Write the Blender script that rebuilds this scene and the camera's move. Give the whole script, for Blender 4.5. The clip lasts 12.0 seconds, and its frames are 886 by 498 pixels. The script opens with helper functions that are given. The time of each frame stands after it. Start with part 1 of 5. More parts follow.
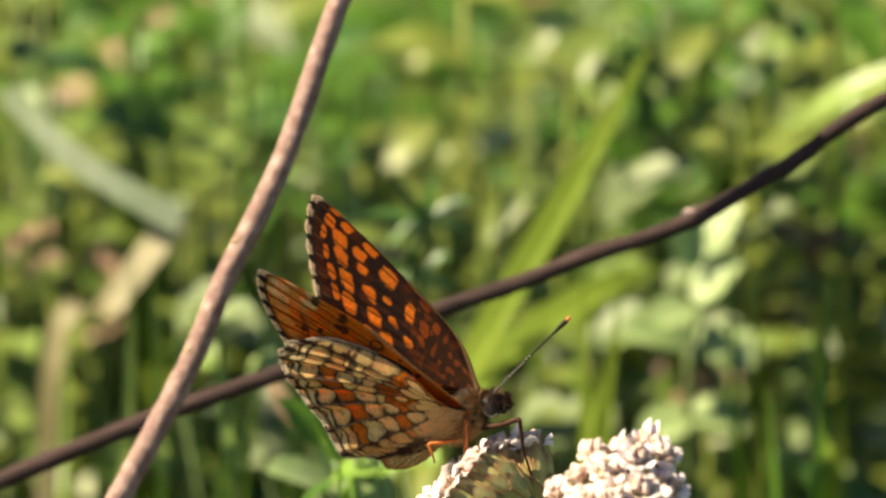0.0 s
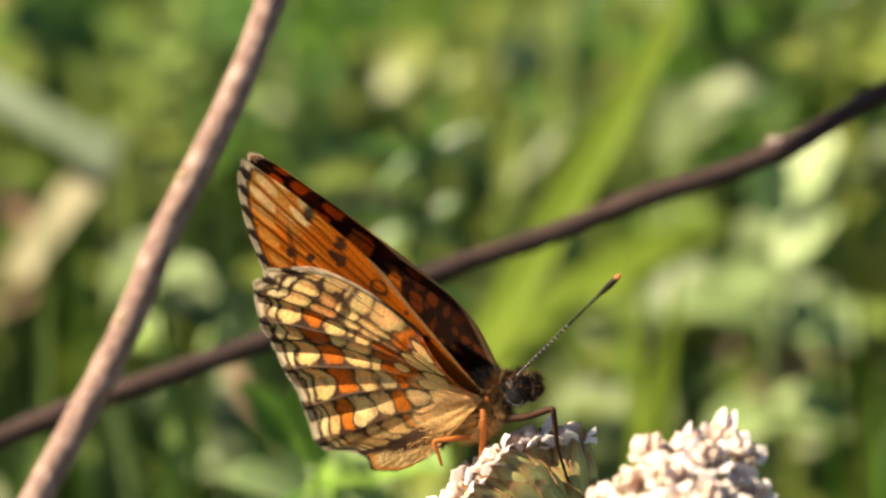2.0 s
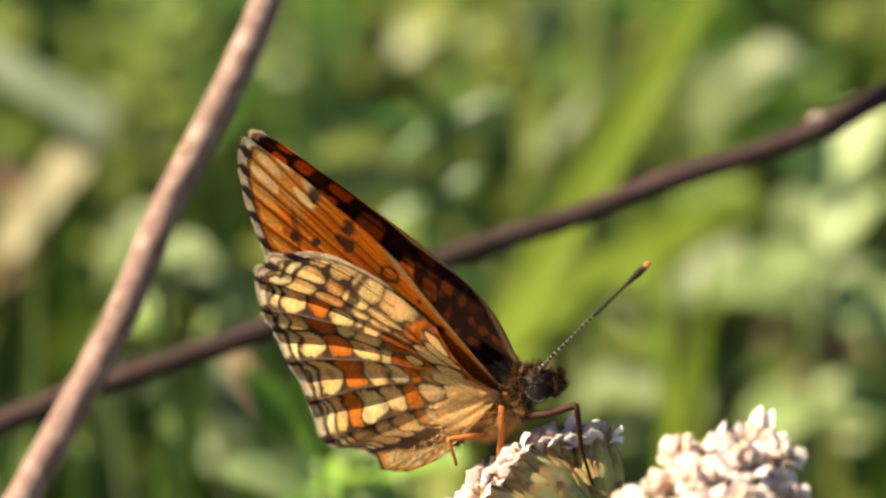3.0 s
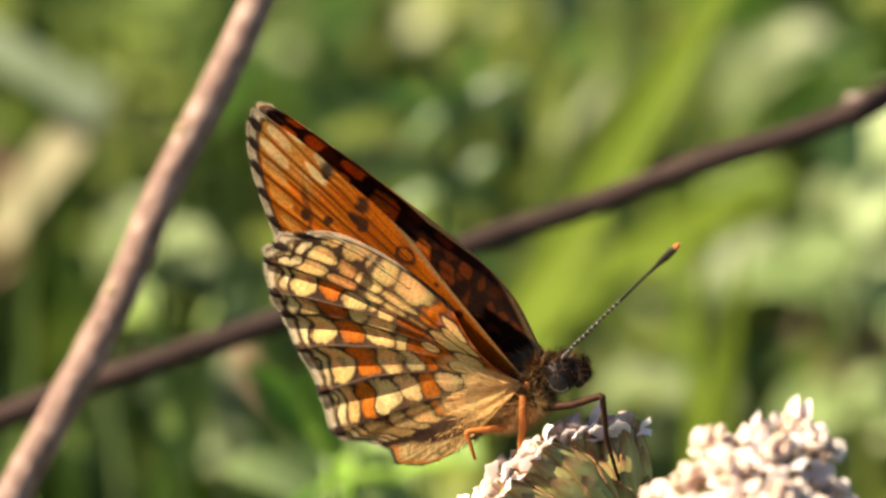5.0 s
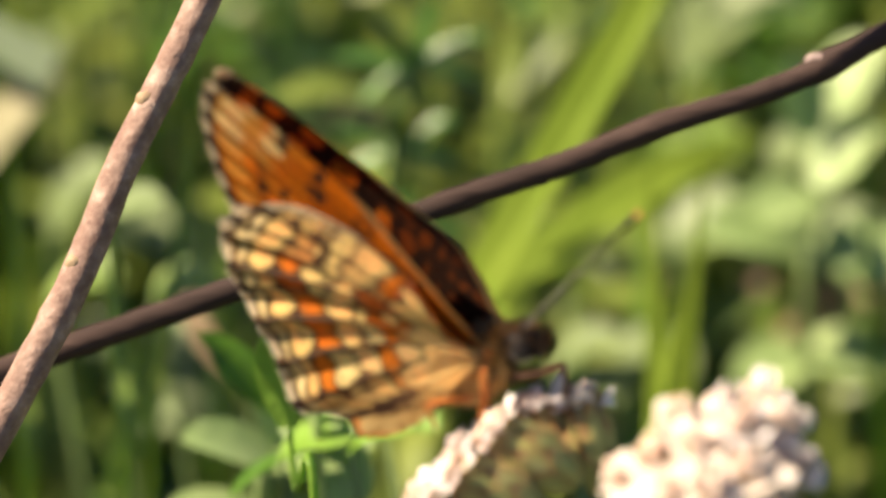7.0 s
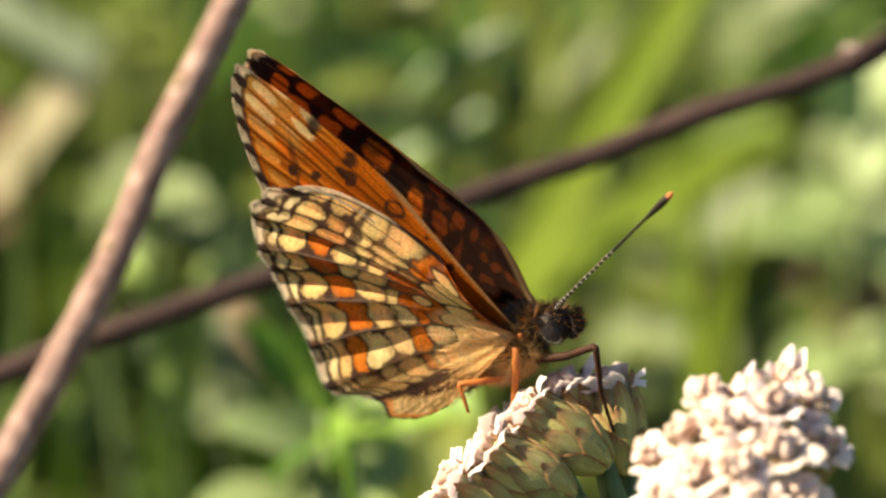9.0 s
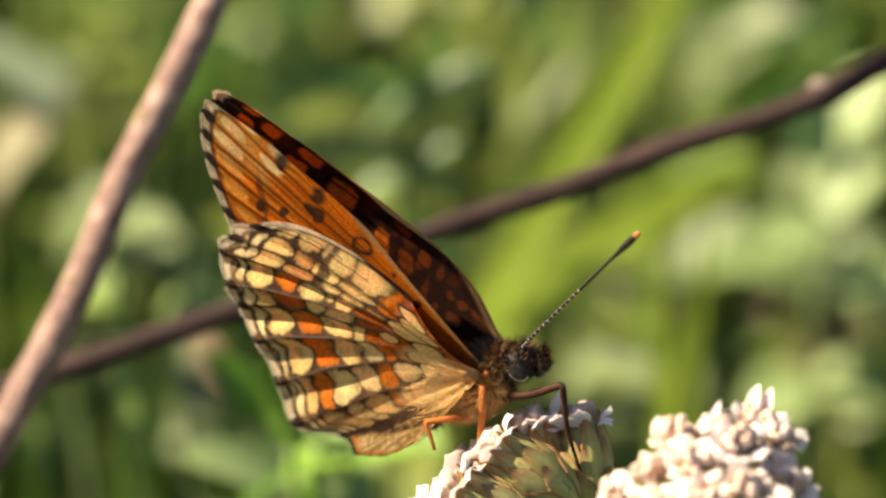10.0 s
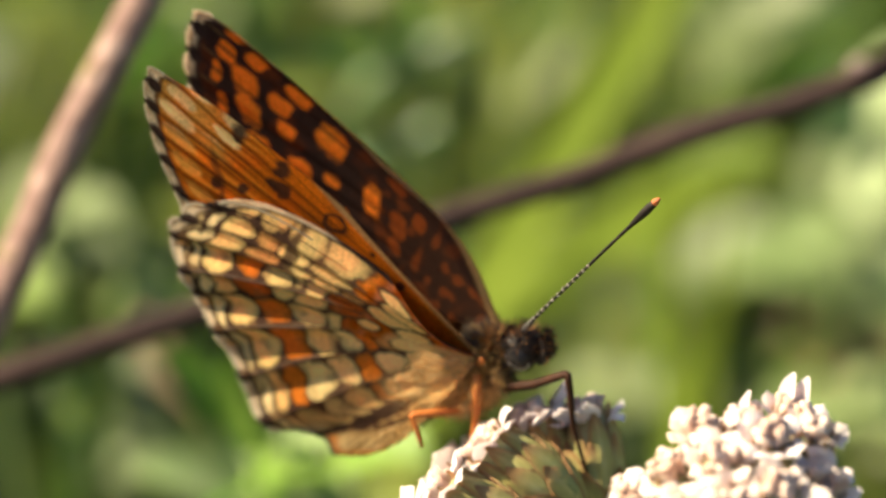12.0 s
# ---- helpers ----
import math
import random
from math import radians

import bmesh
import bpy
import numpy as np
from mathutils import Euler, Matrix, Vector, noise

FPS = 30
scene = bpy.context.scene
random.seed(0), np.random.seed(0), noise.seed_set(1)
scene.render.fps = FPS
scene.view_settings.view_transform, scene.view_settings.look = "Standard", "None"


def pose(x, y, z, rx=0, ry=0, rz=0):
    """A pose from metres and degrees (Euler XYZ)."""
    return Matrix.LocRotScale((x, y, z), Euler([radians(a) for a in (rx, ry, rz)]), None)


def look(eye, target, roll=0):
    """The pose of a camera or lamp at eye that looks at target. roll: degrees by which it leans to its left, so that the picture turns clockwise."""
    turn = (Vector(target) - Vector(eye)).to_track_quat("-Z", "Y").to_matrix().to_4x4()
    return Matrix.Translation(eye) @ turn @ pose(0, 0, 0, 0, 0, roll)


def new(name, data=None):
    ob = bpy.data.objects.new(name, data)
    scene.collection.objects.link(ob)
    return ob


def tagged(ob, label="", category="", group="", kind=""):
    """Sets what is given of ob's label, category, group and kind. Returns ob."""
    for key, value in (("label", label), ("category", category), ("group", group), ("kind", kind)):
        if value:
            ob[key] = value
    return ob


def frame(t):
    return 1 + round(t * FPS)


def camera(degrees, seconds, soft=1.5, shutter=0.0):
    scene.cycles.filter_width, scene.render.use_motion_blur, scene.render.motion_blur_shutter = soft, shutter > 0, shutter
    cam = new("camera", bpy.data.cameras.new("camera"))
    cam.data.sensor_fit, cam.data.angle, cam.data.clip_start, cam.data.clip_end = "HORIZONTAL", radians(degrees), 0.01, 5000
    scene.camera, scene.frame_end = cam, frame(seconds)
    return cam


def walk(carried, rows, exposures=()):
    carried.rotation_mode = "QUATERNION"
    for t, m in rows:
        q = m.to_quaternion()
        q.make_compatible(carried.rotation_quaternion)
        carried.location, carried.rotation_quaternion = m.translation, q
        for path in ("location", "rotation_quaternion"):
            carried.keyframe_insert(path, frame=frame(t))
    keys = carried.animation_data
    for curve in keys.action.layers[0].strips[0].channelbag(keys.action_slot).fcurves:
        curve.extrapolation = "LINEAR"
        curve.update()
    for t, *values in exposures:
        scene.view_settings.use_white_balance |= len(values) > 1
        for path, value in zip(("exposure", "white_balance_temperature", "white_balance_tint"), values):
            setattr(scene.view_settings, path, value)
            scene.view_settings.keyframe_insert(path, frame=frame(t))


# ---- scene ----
MM = 0.001
RIGHT = Vector((1, 0, 0))
UP = Vector((0, math.sin(radians(38)), math.cos(radians(38))))
AWAY = Vector((0, math.cos(radians(38)), -math.sin(radians(38))))
HEIGHT = 0.150          # the flower top over the ground


def V(a, b, c):
    """Millimetres to the right, up and away along the sloping line of sight, from a point by the butterfly."""
    return Vector((0, 0, HEIGHT)) + (RIGHT * a + UP * b + AWAY * c) * MM


# ---- camera ----
cam = camera(1.5, 12.0, soft=2.5)
PATH = [
    (0.0, (0.00377, -1.92913, 1.67334), (0.00185, 0.00354, 0.15454), -0.39),
    (0.2, (0.00163, -1.86851, 1.62108), (0.00116, 0.00328, 0.15420), -0.29),
    (0.3, (0.00055, -1.83820, 1.59495), (0.00109, 0.00353, 0.15452), -0.24),
    (0.5, (-0.00159, -1.77758, 1.54269), (0.00041, 0.00389, 0.15498), -0.14),
    (0.7, (-0.00259, -1.68044, 1.46411), (-0.00015, 0.00251, 0.15321), -0.10),
    (0.8, (-0.00310, -1.63187, 1.42483), (0.00018, 0.00253, 0.15325), -0.07),
    (1.0, (-0.00410, -1.53473, 1.34625), (0.00029, 0.00186, 0.15240), -0.03),
    (1.2, (-0.00320, -1.51291, 1.32930), (-0.00006, 0.00182, 0.15234), -0.07),
    (1.3, (-0.00276, -1.50200, 1.32083), (-0.00025, 0.00125, 0.15161), -0.09),
    (1.5, (-0.00186, -1.48018, 1.30388), (0.00034, 0.00113, 0.15145), -0.13),
    (1.7, (-0.00064, -1.47952, 1.30506), (0.00094, 0.00073, 0.15093), -0.16),
    (1.8, (-0.00003, -1.47920, 1.30566), (0.00100, 0.00108, 0.15139), -0.18),
    (2.0, (0.00119, -1.47854, 1.30684), (0.00126, 0.00139, 0.15178), -0.21),
    (2.2, (0.00213, -1.47215, 1.30310), (0.00058, 0.00166, 0.15212), -0.14),
    (2.3, (0.00259, -1.46895, 1.30123), (0.00047, 0.00177, 0.15226), -0.11),
    (2.5, (0.00353, -1.46256, 1.29749), (0.00055, 0.00209, 0.15268), -0.04),
    (2.7, (0.00333, -1.42569, 1.27086), (0.00057, 0.00208, 0.15267), 0.03),
    (2.8, (0.00324, -1.40725, 1.25755), (0.00040, 0.00164, 0.15211), 0.07),
    (3.0, (0.00304, -1.37038, 1.23092), (0.00041, 0.00086, 0.15112), 0.14),
    (3.2, (0.00095, -1.29776, 1.17444), (-0.00011, 0.00110, 0.15143), 0.17),
    (4.8, (0.00009, -1.29898, 1.16767), (-0.00061, 0.00075, 0.15097), 0.16),
    (5.0, (-0.00002, -1.29913, 1.16682), (-0.00044, 0.00031, 0.15040), 0.16),
    (5.2, (-0.00001, -1.29671, 1.16423), (-0.00024, 0.00014, 0.15019), 0.10),
    (5.5, (-0.00000, -1.29309, 1.16035), (-0.00000, -0.00000, 0.15000), -0.00),
    (5.7, (-0.00011, -1.29196, 1.16026), (0.00082, 0.00026, 0.15033), 0.02),
    (6.0, (-0.00027, -1.29027, 1.16013), (0.00018, 0.00077, 0.15098), 0.04),
    (6.2, (0.00087, -1.29009, 1.15876), (-0.00024, 0.00063, 0.15080), 0.01),
    (6.3, (0.00145, -1.29000, 1.15807), (-0.00029, 0.00022, 0.15027), -0.01),
    (6.5, (0.00259, -1.28982, 1.15670), (0.00038, -0.00004, 0.14995), -0.04),
    (6.7, (0.00012, -1.28548, 1.15930), (0.00057, -0.00058, 0.14929), -0.15),
    (6.8, (-0.00112, -1.28331, 1.16059), (0.00119, -0.00080, 0.14903), -0.21),
    (7.0, (-0.00359, -1.27897, 1.16319), (0.00153, -0.00062, 0.14929), -0.32),
    (7.2, (-0.00070, -1.27839, 1.15848), (0.00166, -0.00068, 0.14918), -0.36),
    (7.3, (0.00074, -1.27811, 1.15612), (0.00188, -0.00095, 0.14883), -0.37),
    (7.5, (0.00363, -1.27753, 1.15141), (0.00157, -0.00079, 0.14900), -0.41),
    (7.7, (0.00213, -1.28650, 1.15747), (0.00033, -0.00097, 0.14877), 0.04),
    (9.3, (0.00574, -1.28840, 1.15434), (0.00016, -0.00115, 0.14854), -0.42),
    (9.5, (0.00320, -1.27795, 1.14871), (0.00191, -0.00087, 0.14889), 0.04),
    (9.7, (0.00412, -1.28096, 1.15345), (0.00222, -0.00055, 0.14930), -0.01),
    (9.8, (0.00457, -1.28246, 1.15582), (0.00153, -0.00032, 0.14961), -0.04),
    (10.0, (0.00549, -1.28547, 1.16056), (0.00156, -0.00004, 0.14997), -0.09),
    (10.2, (0.00435, -1.28955, 1.16018), (0.00131, 0.00051, 0.15067), -0.02),
    (10.5, (0.00263, -1.29567, 1.15961), (0.00105, 0.00135, 0.15173), 0.08),
    (10.7, (-0.00047, -1.29919, 1.15461), (0.00069, 0.00032, 0.15047), 0.31),
    (10.8, (-0.00202, -1.30094, 1.15212), (0.00042, -0.00004, 0.15004), 0.42),
    (11.0, (-0.00512, -1.30446, 1.14712), (0.00009, -0.00064, 0.14934), 0.65),
    (11.2, (-0.00451, -1.26674, 1.11856), (0.00301, -0.00125, 0.14855), 0.66),
    (11.3, (-0.00421, -1.24788, 1.10427), (0.00350, -0.00102, 0.14884), 0.67),
    (11.5, (-0.00360, -1.21016, 1.07571), (0.00302, -0.00064, 0.14931), 0.68),
    (11.7, (-0.00301, -1.18224, 1.05399), (0.00227, -0.00076, 0.14916), 0.72),
    (12.0, (-0.00212, -1.14037, 1.02141), (0.00197, -0.00090, 0.14898), 0.79),
]


def glide(rows, t):
    """Smooth values between rows of (seconds, values), all in step with one another."""
    at = [r[0] for r in rows]
    i = min(max(sum(1 for a in at if a <= t) - 1, 0), len(rows) - 2)
    p, q = (np.array(rows[k][1], float) for k in (i, i + 1))
    h = at[i + 1] - at[i]

    def slope(k):
        if k in (0, len(rows) - 1):
            return p * 0
        return (np.array(rows[k + 1][1], float) - np.array(rows[k - 1][1], float)) / (at[k + 1] - at[k - 1])

    u = (t - at[i]) / h
    return p * (2 * u ** 3 - 3 * u * u + 1) + slope(i) * h * (u ** 3 - 2 * u * u + u) + q * (3 * u * u - 2 * u ** 3) + slope(i + 1) * h * (u ** 3 - u * u)


FLAT = [(t, (*eye, *target, roll)) for t, eye, target, roll in PATH]
walk(cam, [(k / 10, look(tuple(g[:3]), tuple(g[3:6]), g[6])) for k in range(121) for g in [glide(FLAT, k / 10)]])
# a long lens wide open: everything behind the butterfly falls out of focus
cam.data.dof.use_dof = True
cam.data.dof.aperture_fstop = 35

# ---- light ----
SUN_FROM = (RIGHT * -0.735 + UP * 0.627 - AWAY * 0.258).normalized()
SUN_ELEVATION = math.asin(SUN_FROM.z)
SUN_AZIMUTH = math.atan2(SUN_FROM.x, SUN_FROM.y)

world = bpy.data.worlds.new("sky")
scene.world = world
world.use_nodes = True
wn, wl = world.node_tree.nodes, world.node_tree.links
sky = wn.new("ShaderNodeTexSky")
sky.sky_type = "NISHITA"
sky.sun_disc = False
sky.sun_elevation = SUN_ELEVATION
sky.sun_rotation = SUN_AZIMUTH
wl.new(sky.outputs["Color"], wn["Background"].inputs["Color"])
wn["Background"].inputs["Strength"].default_value = 0.044

sun_data = bpy.data.lights.new("sun", "SUN")
sun_data.energy = 5.0
sun_data.angle = radians(0.5)
sun_data.color = (1.0, 0.85, 0.60)
sun = new("sun", sun_data)
sun.matrix_world = look(SUN_FROM * 5, (0, 0, 0))
scene.view_settings.exposure = 1.73


# ---- materials ----
class Mat:
    """A principled material with a few node shortcuts."""

    def __init__(self, name, rough=0.6, spec=0.5):
        self.m = bpy.data.materials.new(name)
        self.m.use_nodes = True
        self.n, self.l = self.m.node_tree.nodes, self.m.node_tree.links
        self.b = self.n["Principled BSDF"]
        self.b.inputs["Roughness"].default_value = rough
        self.b.inputs["Specular IOR Level"].default_value = spec

    def noise(self, scale, detail=4.0, rough=0.6, stretch=None):
        t = self.n.new("ShaderNodeTexCoord")
        x = self.n.new("ShaderNodeTexNoise")
        x.inputs["Scale"].default_value = scale
        x.inputs["Detail"].default_value = detail
        x.inputs["Roughness"].default_value = rough
        if stretch:
            g = self.n.new("ShaderNodeMapping")
            g.inputs["Scale"].default_value = stretch
            self.l.new(t.outputs["Object"], g.inputs["Vector"])
            self.l.new(g.outputs["Vector"], x.inputs["Vector"])
        else:
            self.l.new(t.outputs["Object"], x.inputs["Vector"])
        return x.outputs["Fac"]

    def ramp(self, fac, *stops):
        r = self.n.new("ShaderNodeValToRGB")
        e = r.color_ramp.elements
        e[0].position, e[0].color = stops[0][0], (*stops[0][1], 1)
        e[1].position, e[1].color = stops[-1][0], (*stops[-1][1], 1)
        for p, col in stops[1:-1]:
            k = e.new(p)
            k.color = (*col, 1)
        self.l.new(fac, r.inputs["Fac"])
        return r.outputs["Color"]

    def mix(self, fac, a, b, mode="MIX"):
        x = self.n.new("ShaderNodeMix")
        x.data_type, x.blend_type = "RGBA", mode
        for sock, val in ((x.inputs["Factor"], fac), (x.inputs["A"], a), (x.inputs["B"], b)):
            if isinstance(val, (int, float)):
                sock.default_value = val
            elif isinstance(val, tuple):
                sock.default_value = (*val, 1)
            else:
                self.l.new(val, sock)
        return x.outputs["Result"]

    def attribute(self, name):
        a = self.n.new("ShaderNodeVertexColor")
        a.layer_name = name
        return a.outputs["Color"]

    def island(self):
        return self.n.new("ShaderNodeNewGeometry").outputs["Random Per Island"]

    def single(self):
        return self.n.new("ShaderNodeObjectInfo").outputs["Random"]

    def bump(self, fac, strength, distance):
        x = self.n.new("ShaderNodeBump")
        x.inputs["Strength"].default_value = strength
        x.inputs["Distance"].default_value = distance
        self.l.new(fac, x.inputs["Height"])
        self.l.new(x.outputs["Normal"], self.b.inputs["Normal"])

    def color(self, out):
        self.l.new(out, self.b.inputs["Base Color"])
        self.col = out
        return self

    def thin(self, amount, tint=None):
        """Lets light through, as a leaf or a wing does."""
        t = self.n.new("ShaderNodeBsdfTranslucent")
        src = self.mix(1.0, self.col, tint, "MULTIPLY") if tint else self.col
        self.l.new(src, t.inputs["Color"])
        s = self.n.new("ShaderNodeMixShader")
        s.inputs["Fac"].default_value = amount
        self.l.new(self.b.outputs["BSDF"], s.inputs[1])
        self.l.new(t.outputs["BSDF"], s.inputs[2])
        self.l.new(s.outputs["Shader"], self.n["Material Output"].inputs["Surface"])
        return self


def wing_material(name):
    k = Mat(name, 0.7, 0.04)
    fine = k.noise(9000, 3)
    k.color(k.mix(0.55, k.attribute("pattern"), k.ramp(fine, (0.3, (0.4, 0.36, 0.32)), (0.64, (1.3, 1.25, 1.15))), "MULTIPLY"))
    k.bump(fine, 0.35, 0.00008)
    return k.thin(0.50, (1.5, 1.0, 0.42)).m


def plain(name, dark, light, scale, rough=0.6, bump=0.3, depth=0.0003, spec=0.4, thin=0.0, stretch=None, tint=None, vary=None):
    k = Mat(name, rough, spec)
    fac = k.noise(scale, 5, stretch=stretch)
    col = k.ramp(fac, (0.32, dark), (0.68, light))
    if vary:
        col = k.mix(0.7, col, k.ramp(k.island(), *vary), "MULTIPLY")
    k.color(col)
    k.bump(k.noise(scale * 4, 4, stretch=stretch), bump, depth)
    if thin:
        k.thin(thin, tint)
    return k.m


GREENS = ((0.0, (0.55, 0.75, 0.5)), (0.35, (1.0, 1.0, 0.8)), (0.7, (1.14, 1.12, 0.7)), (1.0, (1.3, 1.22, 1.5)))
mat_wing = wing_material("wing_scales")
mat_fur = Mat("fur", 0.6, 0.3)
mat_fur.color(mat_fur.mix(0.35, mat_fur.attribute("pattern"), mat_fur.ramp(mat_fur.island(), (0.0, (0.3, 0.28, 0.25)), (1.0, (1.4, 1.3, 1.2))), "MULTIPLY"))
mat_fur = mat_fur.thin(0.5).m
mat_skin = plain("dark_chitin", (0.006, 0.004, 0.004), (0.018, 0.011, 0.008), 2500, 0.55, spec=0.25)
mat_eye = plain("eye", (0.012, 0.010, 0.010), (0.035, 0.030, 0.030), 3000, 0.5, 0.2, 0.00003, 0.25)
mat_leg = plain("orange_leg", (0.26, 0.07, 0.012), (0.46, 0.145, 0.03), 1800, 0.5, spec=0.2)
mat_leg_dark = plain("brown_leg", (0.022, 0.008, 0.004), (0.055, 0.02, 0.008), 1800, 0.55, spec=0.15)
mat_club = plain("orange_tip", (0.30, 0.075, 0.02), (0.5, 0.15, 0.04), 2500, 0.5)
mat_petal = plain("petal", (0.88, 0.77, 0.75), (0.95, 0.90, 0.90), 700, 0.6, 0.4, 0.0002, 0.3, thin=0.5)
mat_petal_cream = plain("petal_cream", (0.90, 0.76, 0.67), (0.97, 0.91, 0.87), 600, 0.6, 0.4, 0.0002, 0.3, thin=0.5)
mat_floret = plain("floret", (0.60, 0.37, 0.27), (0.94, 0.81, 0.72), 900, 0.7, 0.5, 0.0002, 0.2, thin=0.3)
mat_bract = Mat("bract", 0.55, 0.3)
mat_bract.color(mat_bract.mix(0.5, mat_bract.ramp(mat_bract.noise(700, 5, stretch=(1, 1, 0.4)), (0.3, (0.19, 0.13, 0.06)), (0.5, (0.36, 0.33, 0.165)), (0.72, (0.52, 0.48, 0.30))),
                              mat_bract.ramp(mat_bract.single(), (0.0, (0.6, 0.75, 0.5)), (1.0, (1.15, 1.05, 0.95))), "MULTIPLY"))
mat_bract.bump(mat_bract.noise(3000, 4, stretch=(1, 1, 0.15)), 0.4, 0.0001)
mat_bract = mat_bract.thin(0.15).m
mat_scale = Mat("bract_scale", 0.5, 0.3)
mat_scale.color(mat_scale.mix(0.8, mat_scale.mix(0.6, mat_scale.attribute("pattern"), mat_scale.ramp(mat_scale.noise(7, 5, stretch=(2.2, 2.2, 0.35)), (0.3, (0.7, 0.68, 0.62)), (0.7, (1.2, 1.18, 1.1))), "MULTIPLY"),
                              mat_scale.ramp(mat_scale.single(), (0.0, (0.75, 0.8, 0.7)), (0.5, (1.0, 1.0, 1.0)), (1.0, (1.25, 1.12, 1.0))), "MULTIPLY"))
mat_scale.bump(mat_scale.noise(18, 4, stretch=(2.5, 2.5, 0.25)), 0.5, 0.05)
mat_scale = mat_scale.thin(0.12).m
mat_stalk = plain("stalk", (0.07, 0.11, 0.025), (0.14, 0.19, 0.06), 500, 0.6, stretch=(1, 1, 0.2))
mat_bark = Mat("bark_pale", 0.75, 0.25)
mat_bark.color(mat_bark.mix(mat_bark.ramp(mat_bark.noise(420, 6, 0.7), (0.50, (0, 0, 0)), (0.66, (1, 1, 1))),
                            mat_bark.ramp(mat_bark.noise(1100, 6), (0.3, (0.15, 0.088, 0.072)), (0.55, (0.255, 0.165, 0.137)), (0.75, (0.40, 0.29, 0.25))),
                            (0.15, 0.085, 0.07)))
mat_bark.bump(mat_bark.noise(1500, 5), 0.6, 0.0003)
mat_bark = mat_bark.m
mat_twig = Mat("bark_dark", 0.8, 0.15)
mat_twig.color(mat_twig.ramp(mat_twig.noise(350, 6, stretch=(0.2, 1, 1)), (0.3, (0.018, 0.011, 0.010)), (0.6, (0.042, 0.025, 0.022)), (0.8, (0.11, 0.068, 0.056))))
mat_twig.bump(mat_twig.noise(1400, 5, stretch=(0.15, 1, 1)), 0.6, 0.0003)
mat_twig = mat_twig.m
mat_twig_knot = plain("bark_knot", (0.12, 0.08, 0.08), (0.34, 0.25, 0.23), 500, 0.75, 0.6)
mat_grass = plain("grass", (0.14, 0.18, 0.030), (0.26, 0.295, 0.065), 120, 0.45, 0.2, thin=0.4, tint=(1.1, 1.25, 0.5), vary=GREENS)
mat_blade = plain("broad_grass", (0.12, 0.18, 0.013), (0.165, 0.225, 0.024), 200, 0.75, 0.2, spec=0.15, thin=0.4, tint=(1.1, 1.2, 0.5), stretch=(1, 1, 0.1))
mat_leaf = plain("leaf", (0.14, 0.22, 0.04), (0.26, 0.34, 0.09), 250, 0.4, 0.4, thin=0.35, tint=(1.1, 1.25, 0.5))
mat_leaf_bright = plain("leaf_bright", (0.22, 0.31, 0.11), (0.37, 0.45, 0.20), 220, 0.45, 0.4, thin=0.35, tint=(1.1, 1.2, 0.6))
mat_leaf_dark = plain("leaf_dark", (0.04, 0.10, 0.018), (0.08, 0.16, 0.03), 250, 0.35, 0.4, thin=0.3, tint=(1.1, 1.3, 0.5))
mat_wither = plain("withered", (0.13, 0.07, 0.04), (0.30, 0.19, 0.11), 260, 0.75, 0.5, thin=0.2)
mat_fresh = plain("leaf_fresh", (0.16, 0.28, 0.03), (0.26, 0.40, 0.07), 220, 0.4, 0.4, thin=0.45, tint=(1.1, 1.25, 0.4))
mat_soft = plain("leaf_soft", (0.11, 0.155, 0.05), (0.19, 0.235, 0.10), 200, 0.5, 0.4, thin=0.35, tint=(1.0, 1.15, 0.6))
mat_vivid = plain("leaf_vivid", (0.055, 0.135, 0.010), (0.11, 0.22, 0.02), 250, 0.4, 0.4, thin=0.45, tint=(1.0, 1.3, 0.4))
mat_leaf_pale = plain("leaf_pale", (0.30, 0.37, 0.19), (0.46, 0.51, 0.32), 200, 0.5, 0.4, thin=0.3, tint=(1.0, 1.1, 0.7))
mat_herb = plain("herb", (0.135, 0.18, 0.030), (0.25, 0.29, 0.068), 200, 0.4, 0.3, thin=0.45, tint=(1.1, 1.25, 0.5), vary=GREENS)
mat_straw = plain("straw", (0.17, 0.15, 0.065), (0.26, 0.23, 0.12), 300, 0.6, 0.3, thin=0.25)
mat_dry = plain("dry_leaf", (0.24, 0.15, 0.09), (0.44, 0.32, 0.21), 260, 0.7, 0.5, thin=0.2)
mat_brown = plain("brown_litter", (0.10, 0.055, 0.03), (0.27, 0.16, 0.09), 300, 0.8, 0.5, vary=((0.0, (0.6, 0.6, 0.6)), (1.0, (1.7, 1.5, 1.3))))
mat_soil = Mat("turf_soil", 0.9, 0.2)
mat_soil.color(mat_soil.mix(mat_soil.ramp(mat_soil.noise(35, 6, 0.7), (0.42, (0, 0, 0)), (0.56, (1, 1, 1))),
                            mat_soil.ramp(mat_soil.noise(140, 5), (0.3, (0.05, 0.038, 0.02)), (0.7, (0.14, 0.10, 0.055))),
                            mat_soil.ramp(mat_soil.noise(7, 6), (0.3, (0.05, 0.085, 0.018)), (0.7, (0.12, 0.16, 0.035)))))
mat_soil.bump(mat_soil.noise(300, 5), 0.8, 0.002)
mat_soil = mat_soil.m


# ---- mesh helpers ----
def mesh_ob(name, verts, faces, material, smooth=True):
    me = bpy.data.meshes.new(name)
    me.from_pydata([tuple(v) for v in verts], [], faces)
    me.materials.append(material)
    if smooth:
        me.polygons.foreach_set("use_smooth", [True] * len(me.polygons))
    me.update()
    return new(name, me)


def under(ob, parent, label=""):
    ob.parent = parent
    return tagged(ob, label) if label else ob


